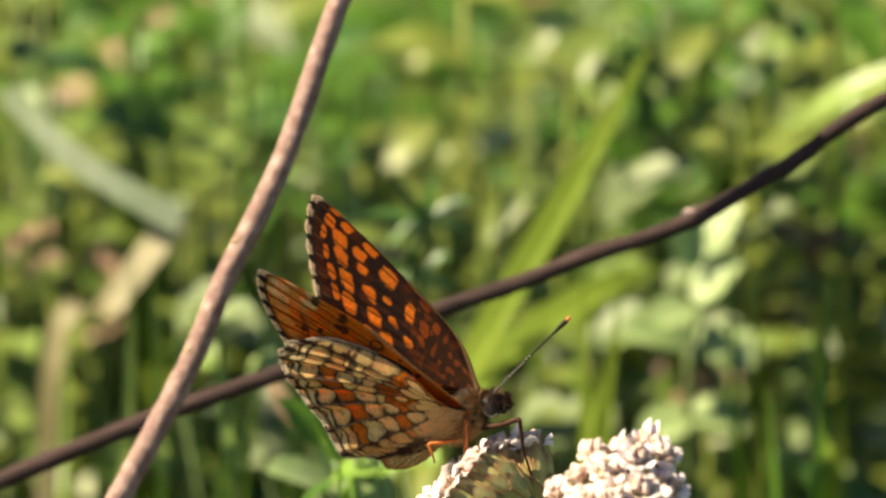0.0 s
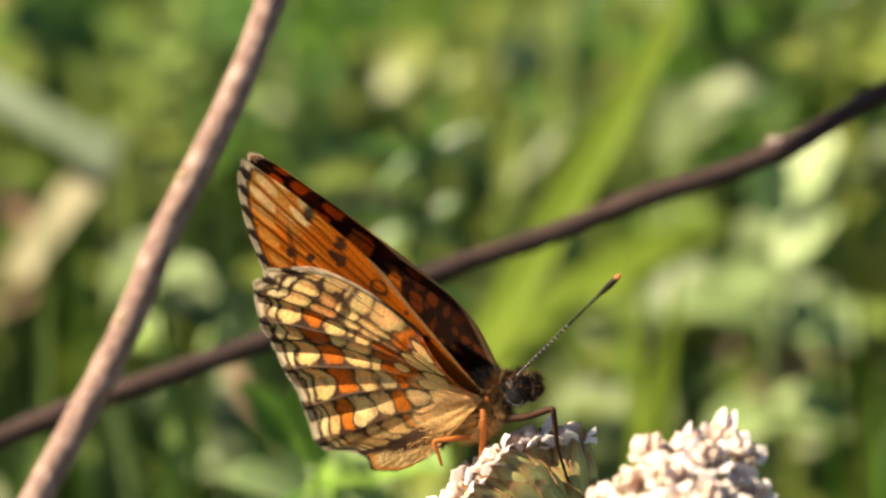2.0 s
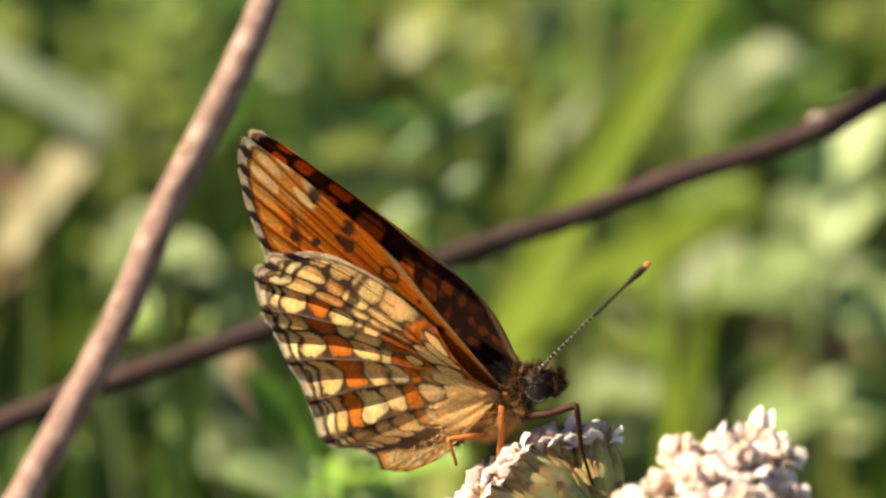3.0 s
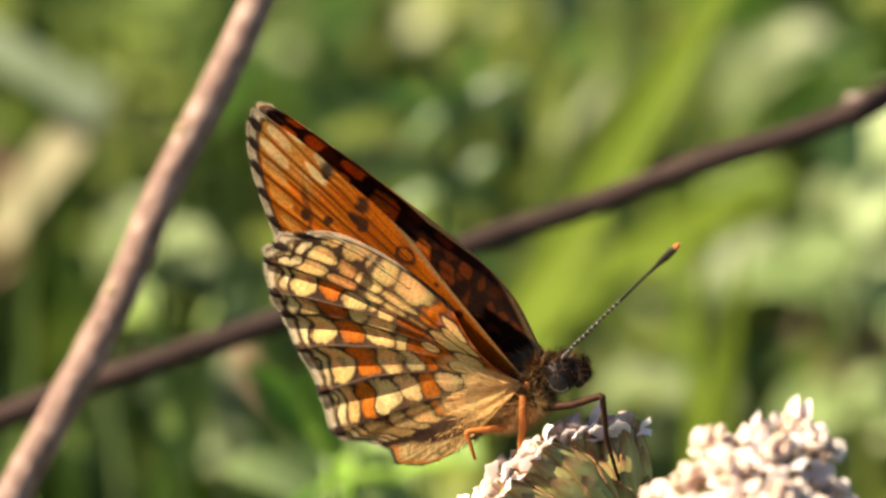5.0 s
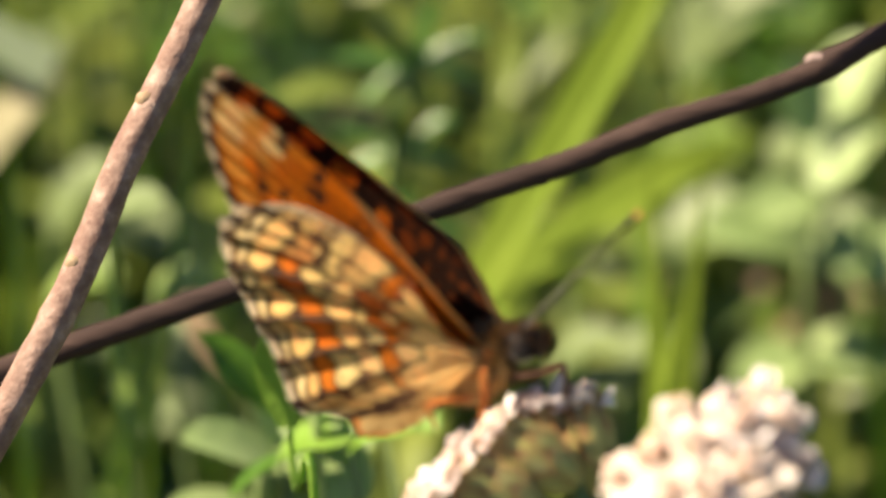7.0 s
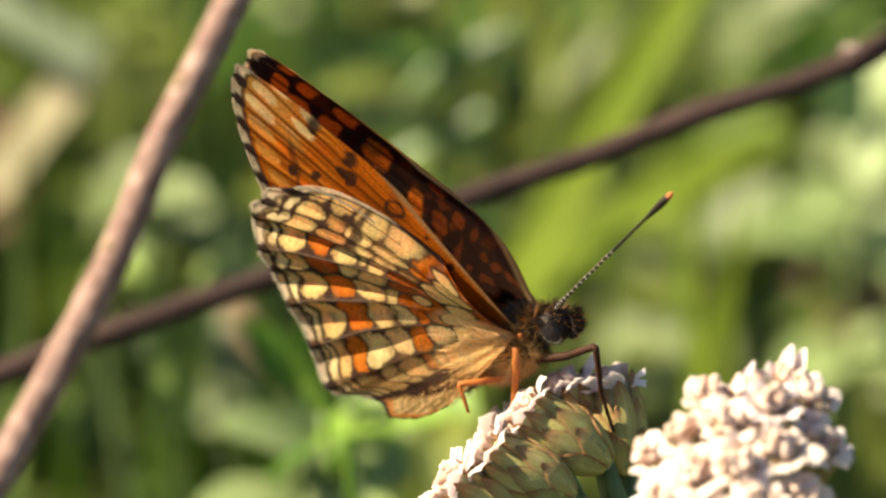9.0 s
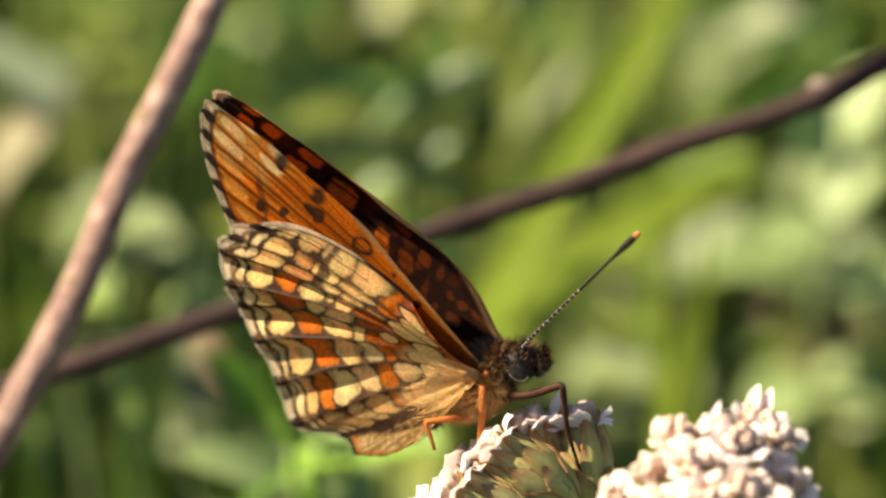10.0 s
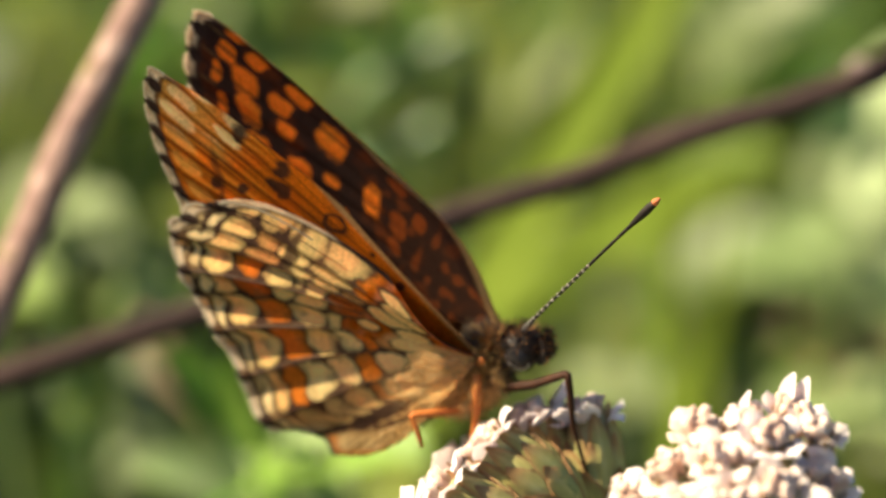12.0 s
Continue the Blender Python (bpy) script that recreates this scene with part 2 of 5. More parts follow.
def part(name, shape, material, parent, label="", smooth=True):
    """A shape (vertices, faces) as one mesh under a thing or a part."""
    return under(mesh_ob(name, shape[0], shape[1], material, smooth), parent, label)


def thing(name, place, label, category, group="", kind=""):
    ob = new(name)
    ob.empty_display_size = 0.002
    ob.location = place
    return tagged(ob, label, category, group, kind)


def joined(*shapes):
    vs, fs = [], []
    for v, f in shapes:
        k = len(vs)
        vs += list(v)
        fs += [tuple(i + k for i in face) for face in f]
    return vs, fs


def moved(shape, m):
    return [m @ Vector(v) for v in shape[0]], shape[1]


def tube(points, radii, sides=8, wobble=0.0, seed=0):
    """A closed tube along points."""
    rnd = random.Random(seed)
    pts = [Vector(p) for p in points]
    vs, fs = [], []
    ref = Vector((0.31, -0.52, 0.79))
    for i, p in enumerate(pts):
        d = (pts[min(i + 1, len(pts) - 1)] - pts[max(i - 1, 0)]).normalized()
        s = d.cross(ref).normalized()
        t = d.cross(s)
        for k in range(sides):
            a = 2 * math.pi * k / sides
            r = radii[i] * (1 + wobble * rnd.uniform(-1, 1))
            vs.append(p + (s * math.cos(a) + t * math.sin(a)) * r)
    for i in range(len(pts) - 1):
        for k in range(sides):
            j = (k + 1) % sides
            fs.append((i * sides + k, i * sides + j, (i + 1) * sides + j, (i + 1) * sides + k))
    fs.append(tuple(range(sides))[::-1])
    fs.append(tuple((len(pts) - 1) * sides + k for k in range(sides)))
    return vs, fs


def curve_points(ctrl, n):
    """Catmull-Rom through the control points."""
    c = [Vector(p) for p in ctrl]
    c = [c[0] * 2 - c[1]] + c + [c[-1] * 2 - c[-2]]
    out = []
    segs = len(c) - 3
    for i in range(n):
        u = i / (n - 1) * segs
        k = min(int(u), segs - 1)
        t = u - k
        a, b, d, e = c[k:k + 4]
        out.append(0.5 * ((2 * b) + (d - a) * t + (2 * a - 5 * b + 4 * d - e) * t * t + (3 * b - a - 3 * d + e) * t ** 3))
    return out


def ball(center, radii, rings=10, sides=14, bumpy=0.0, seed=0):
    rnd = random.Random(seed)
    c = Vector(center)
    vs, fs = [], []
    for i in range(rings + 1):
        a = math.pi * i / rings
        for k in range(sides):
            b = 2 * math.pi * k / sides
            q = 1 + bumpy * rnd.uniform(-1, 1)
            vs.append(c + Vector((radii[0] * math.cos(a), radii[1] * math.sin(a) * math.cos(b), radii[2] * math.sin(a) * math.sin(b))) * q)
    for i in range(rings):
        for k in range(sides):
            j = (k + 1) % sides
            fs.append((i * sides + k, (i + 1) * sides + k, (i + 1) * sides + j, i * sides + j))
    return vs, fs


def blade(path, width, normal, fold=0.25, n=12, profile=None, thick=0.04):
    """A leaf along a path: a folded sheet with a little thickness; width in metres at its widest."""
    pts = curve_points(path, n)
    vs, fs = [], []
    profile = profile or (lambda t: math.sin(math.pi * min(1, 0.12 + 0.88 * t)) ** 0.7)
    cols = 5
    for side in (1, -1):
        for i, p in enumerate(pts):
            d = (pts[min(i + 1, n - 1)] - pts[max(i - 1, 0)]).normalized()
            s = d.cross(Vector(normal)).normalized()
            up = s.cross(d)
            w = width * 0.5 * profile(i / (n - 1)) + width * 0.01
            for k in range(cols):
                x = k / (cols - 1) * 2 - 1
                vs.append(p + s * (x * w) + up * (abs(x) * fold * w + side * width * thick * 0.5 * (1 - 0.8 * abs(x))))
    half = n * cols
    for i in range(n - 1):
        for k in range(cols - 1):
            a = i * cols + k
            fs.append((a, a + 1, a + cols + 1, a + cols))
            fs.append((half + a, half + a + cols, half + a + cols + 1, half + a + 1))
    return vs, fs


def grass_profile(t):
    return min(1.0, 0.55 + t * 1.5) * (1 - t ** 3)


# ---- ground ----
def build_ground():
    n = 90
    vs, fs = [], []
    ext = [math.copysign(abs(k / 45 - 1) ** 5 * 600 + abs(k / 45 - 1) * 0.35, k - 45) for k in range(n + 1)]
    for y in ext:
        for x in ext:
            near = math.exp(-(x * x + y * y) / 0.5)
            h = noise.noise(Vector((x * 25, y * 25, 0))) * 0.008 + noise.noise(Vector((x * 90, y * 90, 3))) * 0.002
            vs.append((x, y + 0.15, (h - 0.004) * near))
    for j in range(n):
        for i in range(n):
            a = j * (n + 1) + i
            fs.append((a, a + 1, a + n + 2, a + n + 1))
    tagged(mesh_ob("ground", vs, fs, mat_soil), "dark soil of a sunlit meadow under grass and litter", "ground", kind="structure")


build_ground()


def build_grass():
    """Meadow grass behind and round the flowers."""
    rnd = random.Random(4)
    vs, fs = [], []

    def add(x, y, h, w, lean, az):
        pts = []
        d = Vector((math.cos(az), math.sin(az), 0))
        for i in range(6):
            t = i / 5
            pts.append(Vector((x, y, -0.002)) + d * (lean * h * t * t) + Vector((0, 0, h * (t - 0.35 * lean * t * t))))
        nrm = d.cross(Vector((0, 0, 1))) * rnd.uniform(-1, 1) + d
        s, f = blade(pts, w, nrm, 0.2, 7, grass_profile)
        k = len(vs)
        vs.extend(s)
        fs.extend(tuple(q + k for q in face) for face in f)

    for _ in range(620):      # the patch behind the butterfly
        tip = V(rnd.uniform(-50, 50), rnd.uniform(-16, 32), rnd.uniform(90, 220))
        x, y, h = tip.x, tip.y + rnd.uniform(0, 0.015), max(0.015, tip.z)
        add(x, y, h, rnd.uniform(0.0008, 0.0024), rnd.uniform(0.1, 0.9), rnd.uniform(0, 2 * math.pi))
    for _ in range(2600):      # the meadow round about
        a, r = rnd.uniform(0, 2 * math.pi), 0.10 + 2.6 * rnd.random() ** 1.3
        x, y = r * math.cos(a), 0.15 + r * math.sin(a)
        if abs(x) < 0.08 and y < 0.12:
            continue
        k = 1 + 1.2 * min(1.0, r / 1.5)
        add(x, y, rnd.uniform(0.03, 0.085) * k, rnd.uniform(0.0015, 0.005) * k * k, rnd.uniform(0.1, 0.8), rnd.uniform(0, 2 * math.pi))
    tagged(mesh_ob("grass", vs, fs, mat_grass), "short green meadow grass in full sun", "grass", kind="stuff")


build_grass()


BARE = ((26, 2, 4.5, 4), (-27, 2, 4, 5), (-20, 0, 3.5, 4), (31, -6, 5, 4), (-6, 6.5, 4, 2.5), (10, -8, 3, 3), (4, 17, 4, 3))      # thin places where litter shows


def build_small_herbs():
    """Low leafy herbs that fill the gaps of the turf."""
    rnd = random.Random(9)
    other = random.Random(10)
    plots = ([], []), ([], [])
    for _ in range(480):
        tip = V(rnd.uniform(-48, 48), rnd.uniform(-17, 29), rnd.uniform(95, 215))
        if tip.z < 0.008:
            continue
        if any(math.hypot((tip.x * 1000 - a) / ra, ((tip - V(0, 0, 0)).dot(UP) * 1000 - b) / rb) < 1 for a, b, ra, rb in BARE) and rnd.random() < 0.8:
            continue
        base = Vector((tip.x + rnd.uniform(-0.006, 0.006), tip.y + rnd.uniform(0, 0.008), -0.002))
        st = tube([base, (base + tip) / 2, tip], [0.0005, 0.0004, 0.0003], 5)
        shapes = [st]
        for lv in range(rnd.randint(5, 9)):
            p = base.lerp(tip, 1 - rnd.random() ** 1.6 * 0.6)
            az = rnd.uniform(0, 2 * math.pi)
            d = Vector((math.cos(az), math.sin(az), rnd.uniform(-0.2, 0.5)))
            ln = rnd.uniform(0.0025, 0.0075)
            shapes.append(blade([p, p + d * ln * 0.5 + Vector((0, 0, 0.001)), p + d * ln], ln * rnd.uniform(0.3, 0.6), Vector((0, 0, 1)), 0.2, 6))
        # about half the higher herbs take a darker leaf colour, standing in for shade
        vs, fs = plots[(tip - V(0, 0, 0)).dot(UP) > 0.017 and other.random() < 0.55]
        s, f = joined(*shapes)
        k = len(vs)
        vs.extend(s)
        fs.extend(tuple(q + k for q in face) for face in f)
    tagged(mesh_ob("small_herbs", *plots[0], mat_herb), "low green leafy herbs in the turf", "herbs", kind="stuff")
    tagged(mesh_ob("deep_green_herbs", *plots[1], mat_vivid), "low leafy herbs in the turf, leaf colour darkened to stand for shade", "herbs", kind="stuff")


build_small_herbs()


def build_herb_things():
    """The tallest of the small herbs, one by one."""
    rnd = random.Random(19)
    for k in range(150):
        tip = V(rnd.uniform(-42, 44), rnd.uniform(-15, 27), rnd.uniform(95, 155))
        base = Vector((tip.x + rnd.uniform(-0.006, 0.006), tip.y + rnd.uniform(0, 0.008), -0.002))
        # high herbs swap bright and pale leaves for dark ones: shade put into colour
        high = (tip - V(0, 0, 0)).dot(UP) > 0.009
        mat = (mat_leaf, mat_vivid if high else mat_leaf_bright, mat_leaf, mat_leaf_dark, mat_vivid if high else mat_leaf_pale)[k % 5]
        root = thing("meadow_herb", base, ("small green herb with oval leaves in the turf", "small fresh green herb with oval leaves", "small green herb with oval leaves in the turf",
                                           "small dark green herb in the turf", "small green herb with soft leaves in the turf")[k % 5], "herb", "herbs in the turf")
        s = tube([base, (base + tip) / 2, tip], [0.0004, 0.00035, 0.00025], 6)
        part("stem", ([v - base for v in s[0]], s[1]), mat_stalk, root)
        for lv in range(rnd.randint(4, 7)):
            p = base.lerp(tip, 1 - 0.22 * rnd.random())
            az = rnd.uniform(0, 2 * math.pi)
            d = Vector((math.cos(az), math.sin(az), rnd.uniform(-0.1, 0.6)))
            ln = rnd.uniform(0.003, 0.006)
            s = blade([p, p + d * ln * 0.5 + Vector((0, 0, 0.0008)), p + d * ln], ln * rnd.uniform(0.35, 0.6), Vector((0, 0, 1)), 0.2, 8)
            part("leaf", ([v - base for v in s[0]], s[1]), mat, root)


def build_litter():
    """Brown bits of dead grass and leaves on the soil."""
    rnd = random.Random(12)
    vs, fs = [], []
    for _ in range(200):
        x, y = rnd.uniform(-0.09, 0.09), rnd.uniform(0.11, 0.30)
        p = Vector((x, y, rnd.uniform(0.001, 0.012)))
        az = rnd.uniform(0, 2 * math.pi)
        d = Vector((math.cos(az), math.sin(az), rnd.uniform(-0.2, 0.3)))
        ln = rnd.uniform(0.004, 0.014)
        s, f = blade([p, p + d * ln * 0.5 + Vector((0, 0, 0.001)), p + d * ln], rnd.uniform(0.001, 0.006), Vector((0, 0, 1)), 0.3, 6)
        k = len(vs)
        vs.extend(s)
        fs.extend(tuple(q + k for q in face) for face in f)
    tagged(mesh_ob("litter", vs, fs, mat_brown), "brown dead leaves and stalks on the soil", "litter", kind="stuff")


build_litter()


# ---- stems and twigs ----
def build_dry_stem():
    ctrl = [V(1.2, 38, 25), V(-5.0, 25.5, 25), V(-9.7, 12.7, 25), V(-14.2, 3.5, 25), V(-16.9, -2.8, 25), V(-21.4, -11.2, 25), V(-33, -32, 26)]
    low = ctrl[-1]
    ctrl += [low + Vector((-0.012, 0.004, -0.04)), Vector((low.x - 0.03, low.y + 0.01, -0.006))]
    pts = curve_points(ctrl, 90)
    rad = [(0.80 + 0.11 * min(1, i / 60) + 0.05 * noise.noise(Vector((i * 0.35, 0, 0)))) * MM for i in range(90)]
    root = thing("dead_plant", pts[-1], "dry pinkish-brown plant stem leaning behind the butterfly", "stem")
    off = -Vector(root.location)
    part("main_stalk", ([v + off for v in tube(pts, rad, 16, 0.05, 2)[0]], tube(pts, rad, 16, 0.05, 2)[1]), mat_bark, root)
    for k, (p, r) in enumerate(((V(-12.7, 6.3, 24.6), 0.75), (V(-16.2, -1.7, 24.6), 0.8))):
        part("bud", ball(p + off - RIGHT * 0.0005, (r * 0.7 * MM, r * 0.5 * MM, r * 0.7 * MM), 8, 10, 0.1, k), mat_dry, root, "small pale bud scar")
    return root


dead_plant = build_dry_stem()


def build_twig():
    ctrl = [V(-60, -23.8, 36), V(-36, -13.6, 35), V(-21.9, -7.8, 35), V(-18, -6.3, 35), V(-7.9, -2.8, 35), V(1.3, 0.85, 35), V(7.2, 2.8, 35), V(12.5, 4.85, 35),
            V(17.2, 6.3, 35), V(20.9, 7.85, 35), V(27.0, 11.3, 35), V(36, 17, 35.5), V(60, 27, 37)]
    n = 130
    pts = curve_points(ctrl, n)
    rad = []
    for p in pts:
        x = p.x * 1000
        knot = 0.16 * math.exp(-((x - 20.6) / 1.1) ** 2) + 0.08 * math.exp(-((x - 12.0) / 1.0) ** 2)
        rad.append((0.64 - 0.002 * x + knot + 0.04 * noise.noise(Vector((x * 0.7, 2, 0)))) * MM)
    root = thing("twig", pts[0], "thin dark brown bare twig behind the butterfly", "twig")
    off = -Vector(root.location)
    s = tube(pts, rad, 14, 0.05, 5)
    part("stalk", ([v + off for v in s[0]], s[1]), mat_twig, root)
    part("knot", ball(V(20.2, 7.95, 34.8) + off, (0.7 * MM, 0.36 * MM, 0.4 * MM), 8, 12, 0.12, 3), mat_twig_knot, root, "greyish swollen knot on the bark")
    # the twig comes up from the ground at its end
    end = pts[0]
    part("lower_stalk", ([v + off for v in tube([end, end + Vector((-0.02, 0.0, -0.04)), Vector((end.x - 0.03, end.y, -0.005))], [0.78 * MM, 0.85 * MM, 0.9 * MM], 12)[0]],
                         tube([end] * 3, [1, 1, 1], 12)[1]), mat_twig, root)
    return root


twig = build_twig()


# ---- single plants behind ----
def herb(name, label, base, stem, leaves, material, stem_r=0.45, category="plant", stem_mat=None):
    """stem: points; leaves: (root point, tip point, width mm, sag mm, normal)."""
    root = thing(name, base, label, category)
    off = -Vector(base)
    if stem:
        pts = curve_points([Vector(p) for p in stem], 24)
        s = tube(pts, [stem_r * MM * (1 - 0.5 * i / 23) for i in range(24)], 8)
        part("stem", ([v + off for v in s[0]], s[1]), stem_mat or mat_stalk, root)
    for a, b, w, sag, nrm, *other in leaves:
        a, b = Vector(a), Vector(b)
        s = blade([a, a.lerp(b, 0.35) + UP * sag * MM * 0.8, a.lerp(b, 0.7) + UP * sag * MM * 0.8, b], w * MM, nrm, 0.22, 12)
        part("leaf", ([v + off for v in s[0]], s[1]), other[0] if other else material, root)
    return root


build_herb_things()

FACE = (UP * 0.7 - AWAY * 0.7).normalized()      # turned to the light


def foot(p):
    return Vector((p.x, p.y + 0.01, -0.002))


def build_plants():
    # leafy herb with opposite leaves
    top = V(21.2, 7.5, 94)
    base = foot(V(20.0, -14, 98))
    herb("leafy_herb", "green herb with opposite oval leaves in the grass", base,
         [base, V(20.2, -9.3, 95), V(20.7, -1.2, 94), V(20.9, 3.7, 94), top],
         [(V(20.5, -1.6, 93), V(15.2, -1.2, 91), 4.6, 0.6, FACE), (V(20.7, -1.8, 93), V(25.6, -3.6, 91), 4.4, 0.8, FACE),
          (V(20.6, 1.0, 93), V(17.8, -0.6, 90), 3.4, 0.4, FACE), (V(20.8, 1.6, 93), V(24.5, 4.6, 92), 3.4, 0.4, FACE),
          (V(20.9, 4.0, 93), V(19.2, 8.0, 92), 3.2, 0.3, FACE), (V(21.0, 5.0, 93), V(24.4, 8.6, 92), 3.4, 0.4, FACE),
          (V(20.3, -7.0, 94), V(24.6, -8.6, 92), 3.6, 0.6, FACE), (V(20.3, -7.2, 94), V(16.8, -9.6, 92), 3.6, 0.6, FACE)], mat_leaf_bright)
    # whorled herb
    top = V(0.4, 7.5, 80)
    base = foot(V(-1.6, -12, 84))
    leaves = []
    for (a, b, c), r, n0, up in (((0.4, 7.5, 80), 4.2, 7, 0.5), ((-0.4, 3.3, 81), 3.6, 6, 0.1), ((-0.8, -1.6, 82), 4.0, 6, 0.0)):
        for k in range(n0):
            an = 2 * math.pi * k / n0 + a
            leaves.append((V(a, b, c), V(a + r * math.cos(an), b + r * 0.75 * math.sin(an) + up, c - 2 * math.sin(an)), 1.1, 0.4, FACE))
    herb("whorled_herb", "dark green herb with whorls of narrow leaves", base, [base, V(-1.0, -4, 82), V(-0.5, 3, 81), top], leaves, mat_leaf_dark, 0.35)
    # broad grass blades
    for pts, w, mat, label in (
            ([V(-3, -16, 84), V(1.0, -8.0, 80), V(4.2, -2.3, 76), V(8.2, 4.5, 75), V(12.0, 11.0, 76), V(17, 20, 80)], 2.5, mat_blade, "broad yellow-green grass blade, upright"),
            ([V(-4, -16, 90), V(2.2, -7.6, 86), V(7.0, -2.0, 85), V(13.5, 2.2, 86), V(18, 4, 90)], 2.8, mat_blade, "broad yellow-green grass blade, arching"),
            ([V(19, 3.0, 130), V(23, 9.5, 112), V(30, 15.4, 96), V(41, 21, 92)], 3.4, mat_leaf, "broad pale green grass blade"),
            ([V(-20, -16, 120), V(-20.5, -2, 116), V(-21.5, 12, 114), V(-22.5, 24, 116)], 2.6, mat_blade, "upright green grass blade"),
            ([V(-15.2, 2, 130), V(-16.5, 14, 128), V(-17, 26, 130)], 2.6, mat_blade, "upright green grass blade")):
        base = foot(pts[0])
        root = thing("grass_blade", base, label, "grass blade")
        s = blade([base] + pts, w * MM, FACE, 0.3, 30, lambda t: min(1.0, 0.4 + t * 1.6) * (1 - max(0, t - 0.75) * 3.2))
        part("blade", ([v - base for v in s[0]], s[1]), mat, root)
        rib = tube([q + FACE * 0.00012 for q in curve_points([base] + pts, 30)], [0.16 * MM * (1 - 0.7 * k / 29) for k in range(30)], 6)
        part("midrib", ([v - base for v in rib[0]], rib[1]), mat_blade, root)
    # slender upright blades in the tuft behind the flowers
    rnd = random.Random(41)
    for k in range(34):
        a = rnd.uniform(8, 34) if k % 3 else rnd.uniform(-30, -10)
        c = rnd.uniform(62, 118)
        low, high, tilt = rnd.uniform(-24, -17), rnd.uniform(-5, 6), rnd.uniform(-0.12, 0.2)
        pts = [V(a, low, c + 4), V(a + tilt * 6, (low + high) / 2, c), V(a + tilt * 16, high, c - 1)]
        base = foot(pts[0])
        root = thing("grass_blade", base, ("slender light green grass blade, upright", "slender green grass blade, upright", "slender yellow-green grass blade, upright")[k % 3], "grass blade", "slender blades in the tuft")
        s = blade([base] + pts, rnd.uniform(0.7, 1.5) * MM, (FACE + RIGHT * rnd.uniform(-0.8, 0.8)).normalized(), 0.25, 16, grass_profile)
        part("blade", ([v - base for v in s[0]], s[1]), (mat_leaf, mat_vivid, mat_blade)[k % 3], root)
        rib = tube([q + FACE * 0.00008 for q in curve_points([base] + pts, 14)], [0.10 * MM * (1 - 0.7 * i / 13) for i in range(14)], 5)
        part("midrib", ([v - base for v in rib[0]], rib[1]), mat_blade, root)
    # a folded blade, pale above the fold and straw-coloured below
    base = foot(V(-30, -12, 92))
    root = thing("folded_blade", base, "folded grass blade, pale green above and straw-coloured below the fold", "grass blade")
    s = blade([base, V(-28, -6, 91), V(-23.5, 1.0, 90), V(-20.4, 5.2, 90), V(-18.4, 7.9, 90)], 2.6 * MM, FACE, 0.1, 20, lambda t: 0.6 + 0.4 * t)
    part("lower_blade", ([v - base for v in s[0]], s[1]), mat_straw, root)
    s = blade([V(-18.0, 7.6, 89.6), V(-22.2, 10.0, 89), V(-26.6, 13.0, 89), V(-31.0, 17.5, 90)], 3.0 * MM, FACE, 0.1, 16, lambda t: 1 - 0.35 * t)
    part("upper_blade", ([v - base for v in s[0]], s[1]), mat_leaf_pale, root)
    # dry leaves
    for (a, b, c), (dx, dy), w in (((-20.8, 21.4, 150), (2.8, 1.2), 3.6), ((-26.2, 18.2, 150), (1.6, 2.0), 3.2), ((-14.9, 24.2, 150), (2.6, 1.0), 3.0),
                                   ((22.6, -5.6, 104), (1.8, 1.4), 1.3), ((19.4, -4.4, 110), (2.0, -0.6), 1.6), ((28.6, -1.2, 120), (2.4, -0.8), 2.0), ((-24.5, -1.5, 118), (1.6, 1.0), 2.2), ((-28.5, 3.4, 118), (1.6, -0.8), 2.6), ((-19.5, 1.5, 120), (1.4, 1.2), 1.6), ((31.5, -7.0, 122), (1.6, 1.2), 2.0), ((11.5, -4.2, 112), (1.6, 0.6), 2.0), ((29.5, 4.6, 165), (2.0, -1.2), 3.4)):
        p, q = V(a - dx, b - dy, c), V(a + dx, b + dy, c - 1)
        root = thing("dry_leaf", p, "curled beige-pink dry leaf caught in the grass", "leaf", "dry leaves in the grass")
        s = blade([p, p.lerp(q, 0.5) + UP * 0.0008, q], w * MM, FACE, 0.35, 10)
        part("leaf_blade", ([v - p for v in s[0]], s[1]), mat_dry, root)
        s = tube([p, p + Vector((0.002, 0.004, -0.01)), Vector((p.x + 0.003, p.y + 0.008, -0.002))], [0.25 * MM] * 3, 6)
        part("leaf_stalk", ([v - p for v in s[0]], s[1]), mat_stalk, root)
    # pale leaves of a low rosette plant
    for (a, b, c), (dx, dy), w in (((-6.2, 10.9, 138), (3.6, -0.3), 2.6), ((5.9, 13.2, 138), (2.2, 0.6), 2.6), ((12.9, 20.5, 138), (2.4, 2.0), 2.8), ((-11.8, 22.0, 138), (2.2, -2.0), 2.6),
                                   ((-29.6, 16.0, 132), (2.2, 0.8), 3.0), ((-29.6, 10.2, 132), (2.4, 1.0), 3.2), ((3.0, 8.6, 132), (1.6, 1.6), 2.2), ((-12, -1.0, 130), (1.6, -1.6), 2.6),
                                   ((-31.0, -5.7, 132), (2.0, 1.0), 3.0), ((-11, -9, 120), (2.0, -2.0), 3.0), ((33, 14, 140), (2.0, 1.5), 3.0), ((26, 20, 150), (2.5, 1.0), 2.6)):
        p, q = V(a - dx, b - dy, c), V(a + dx, b + dy, c - 1.5)
        f = foot(p)
        root = thing("pale_leaf", f, "pale grey-green oval leaf on a short stalk", "leaf", "pale leaves in the turf")
        s = blade([p, p.lerp(q, 0.5) + UP * 0.0006, q], w * MM, FACE, 0.2, 10)
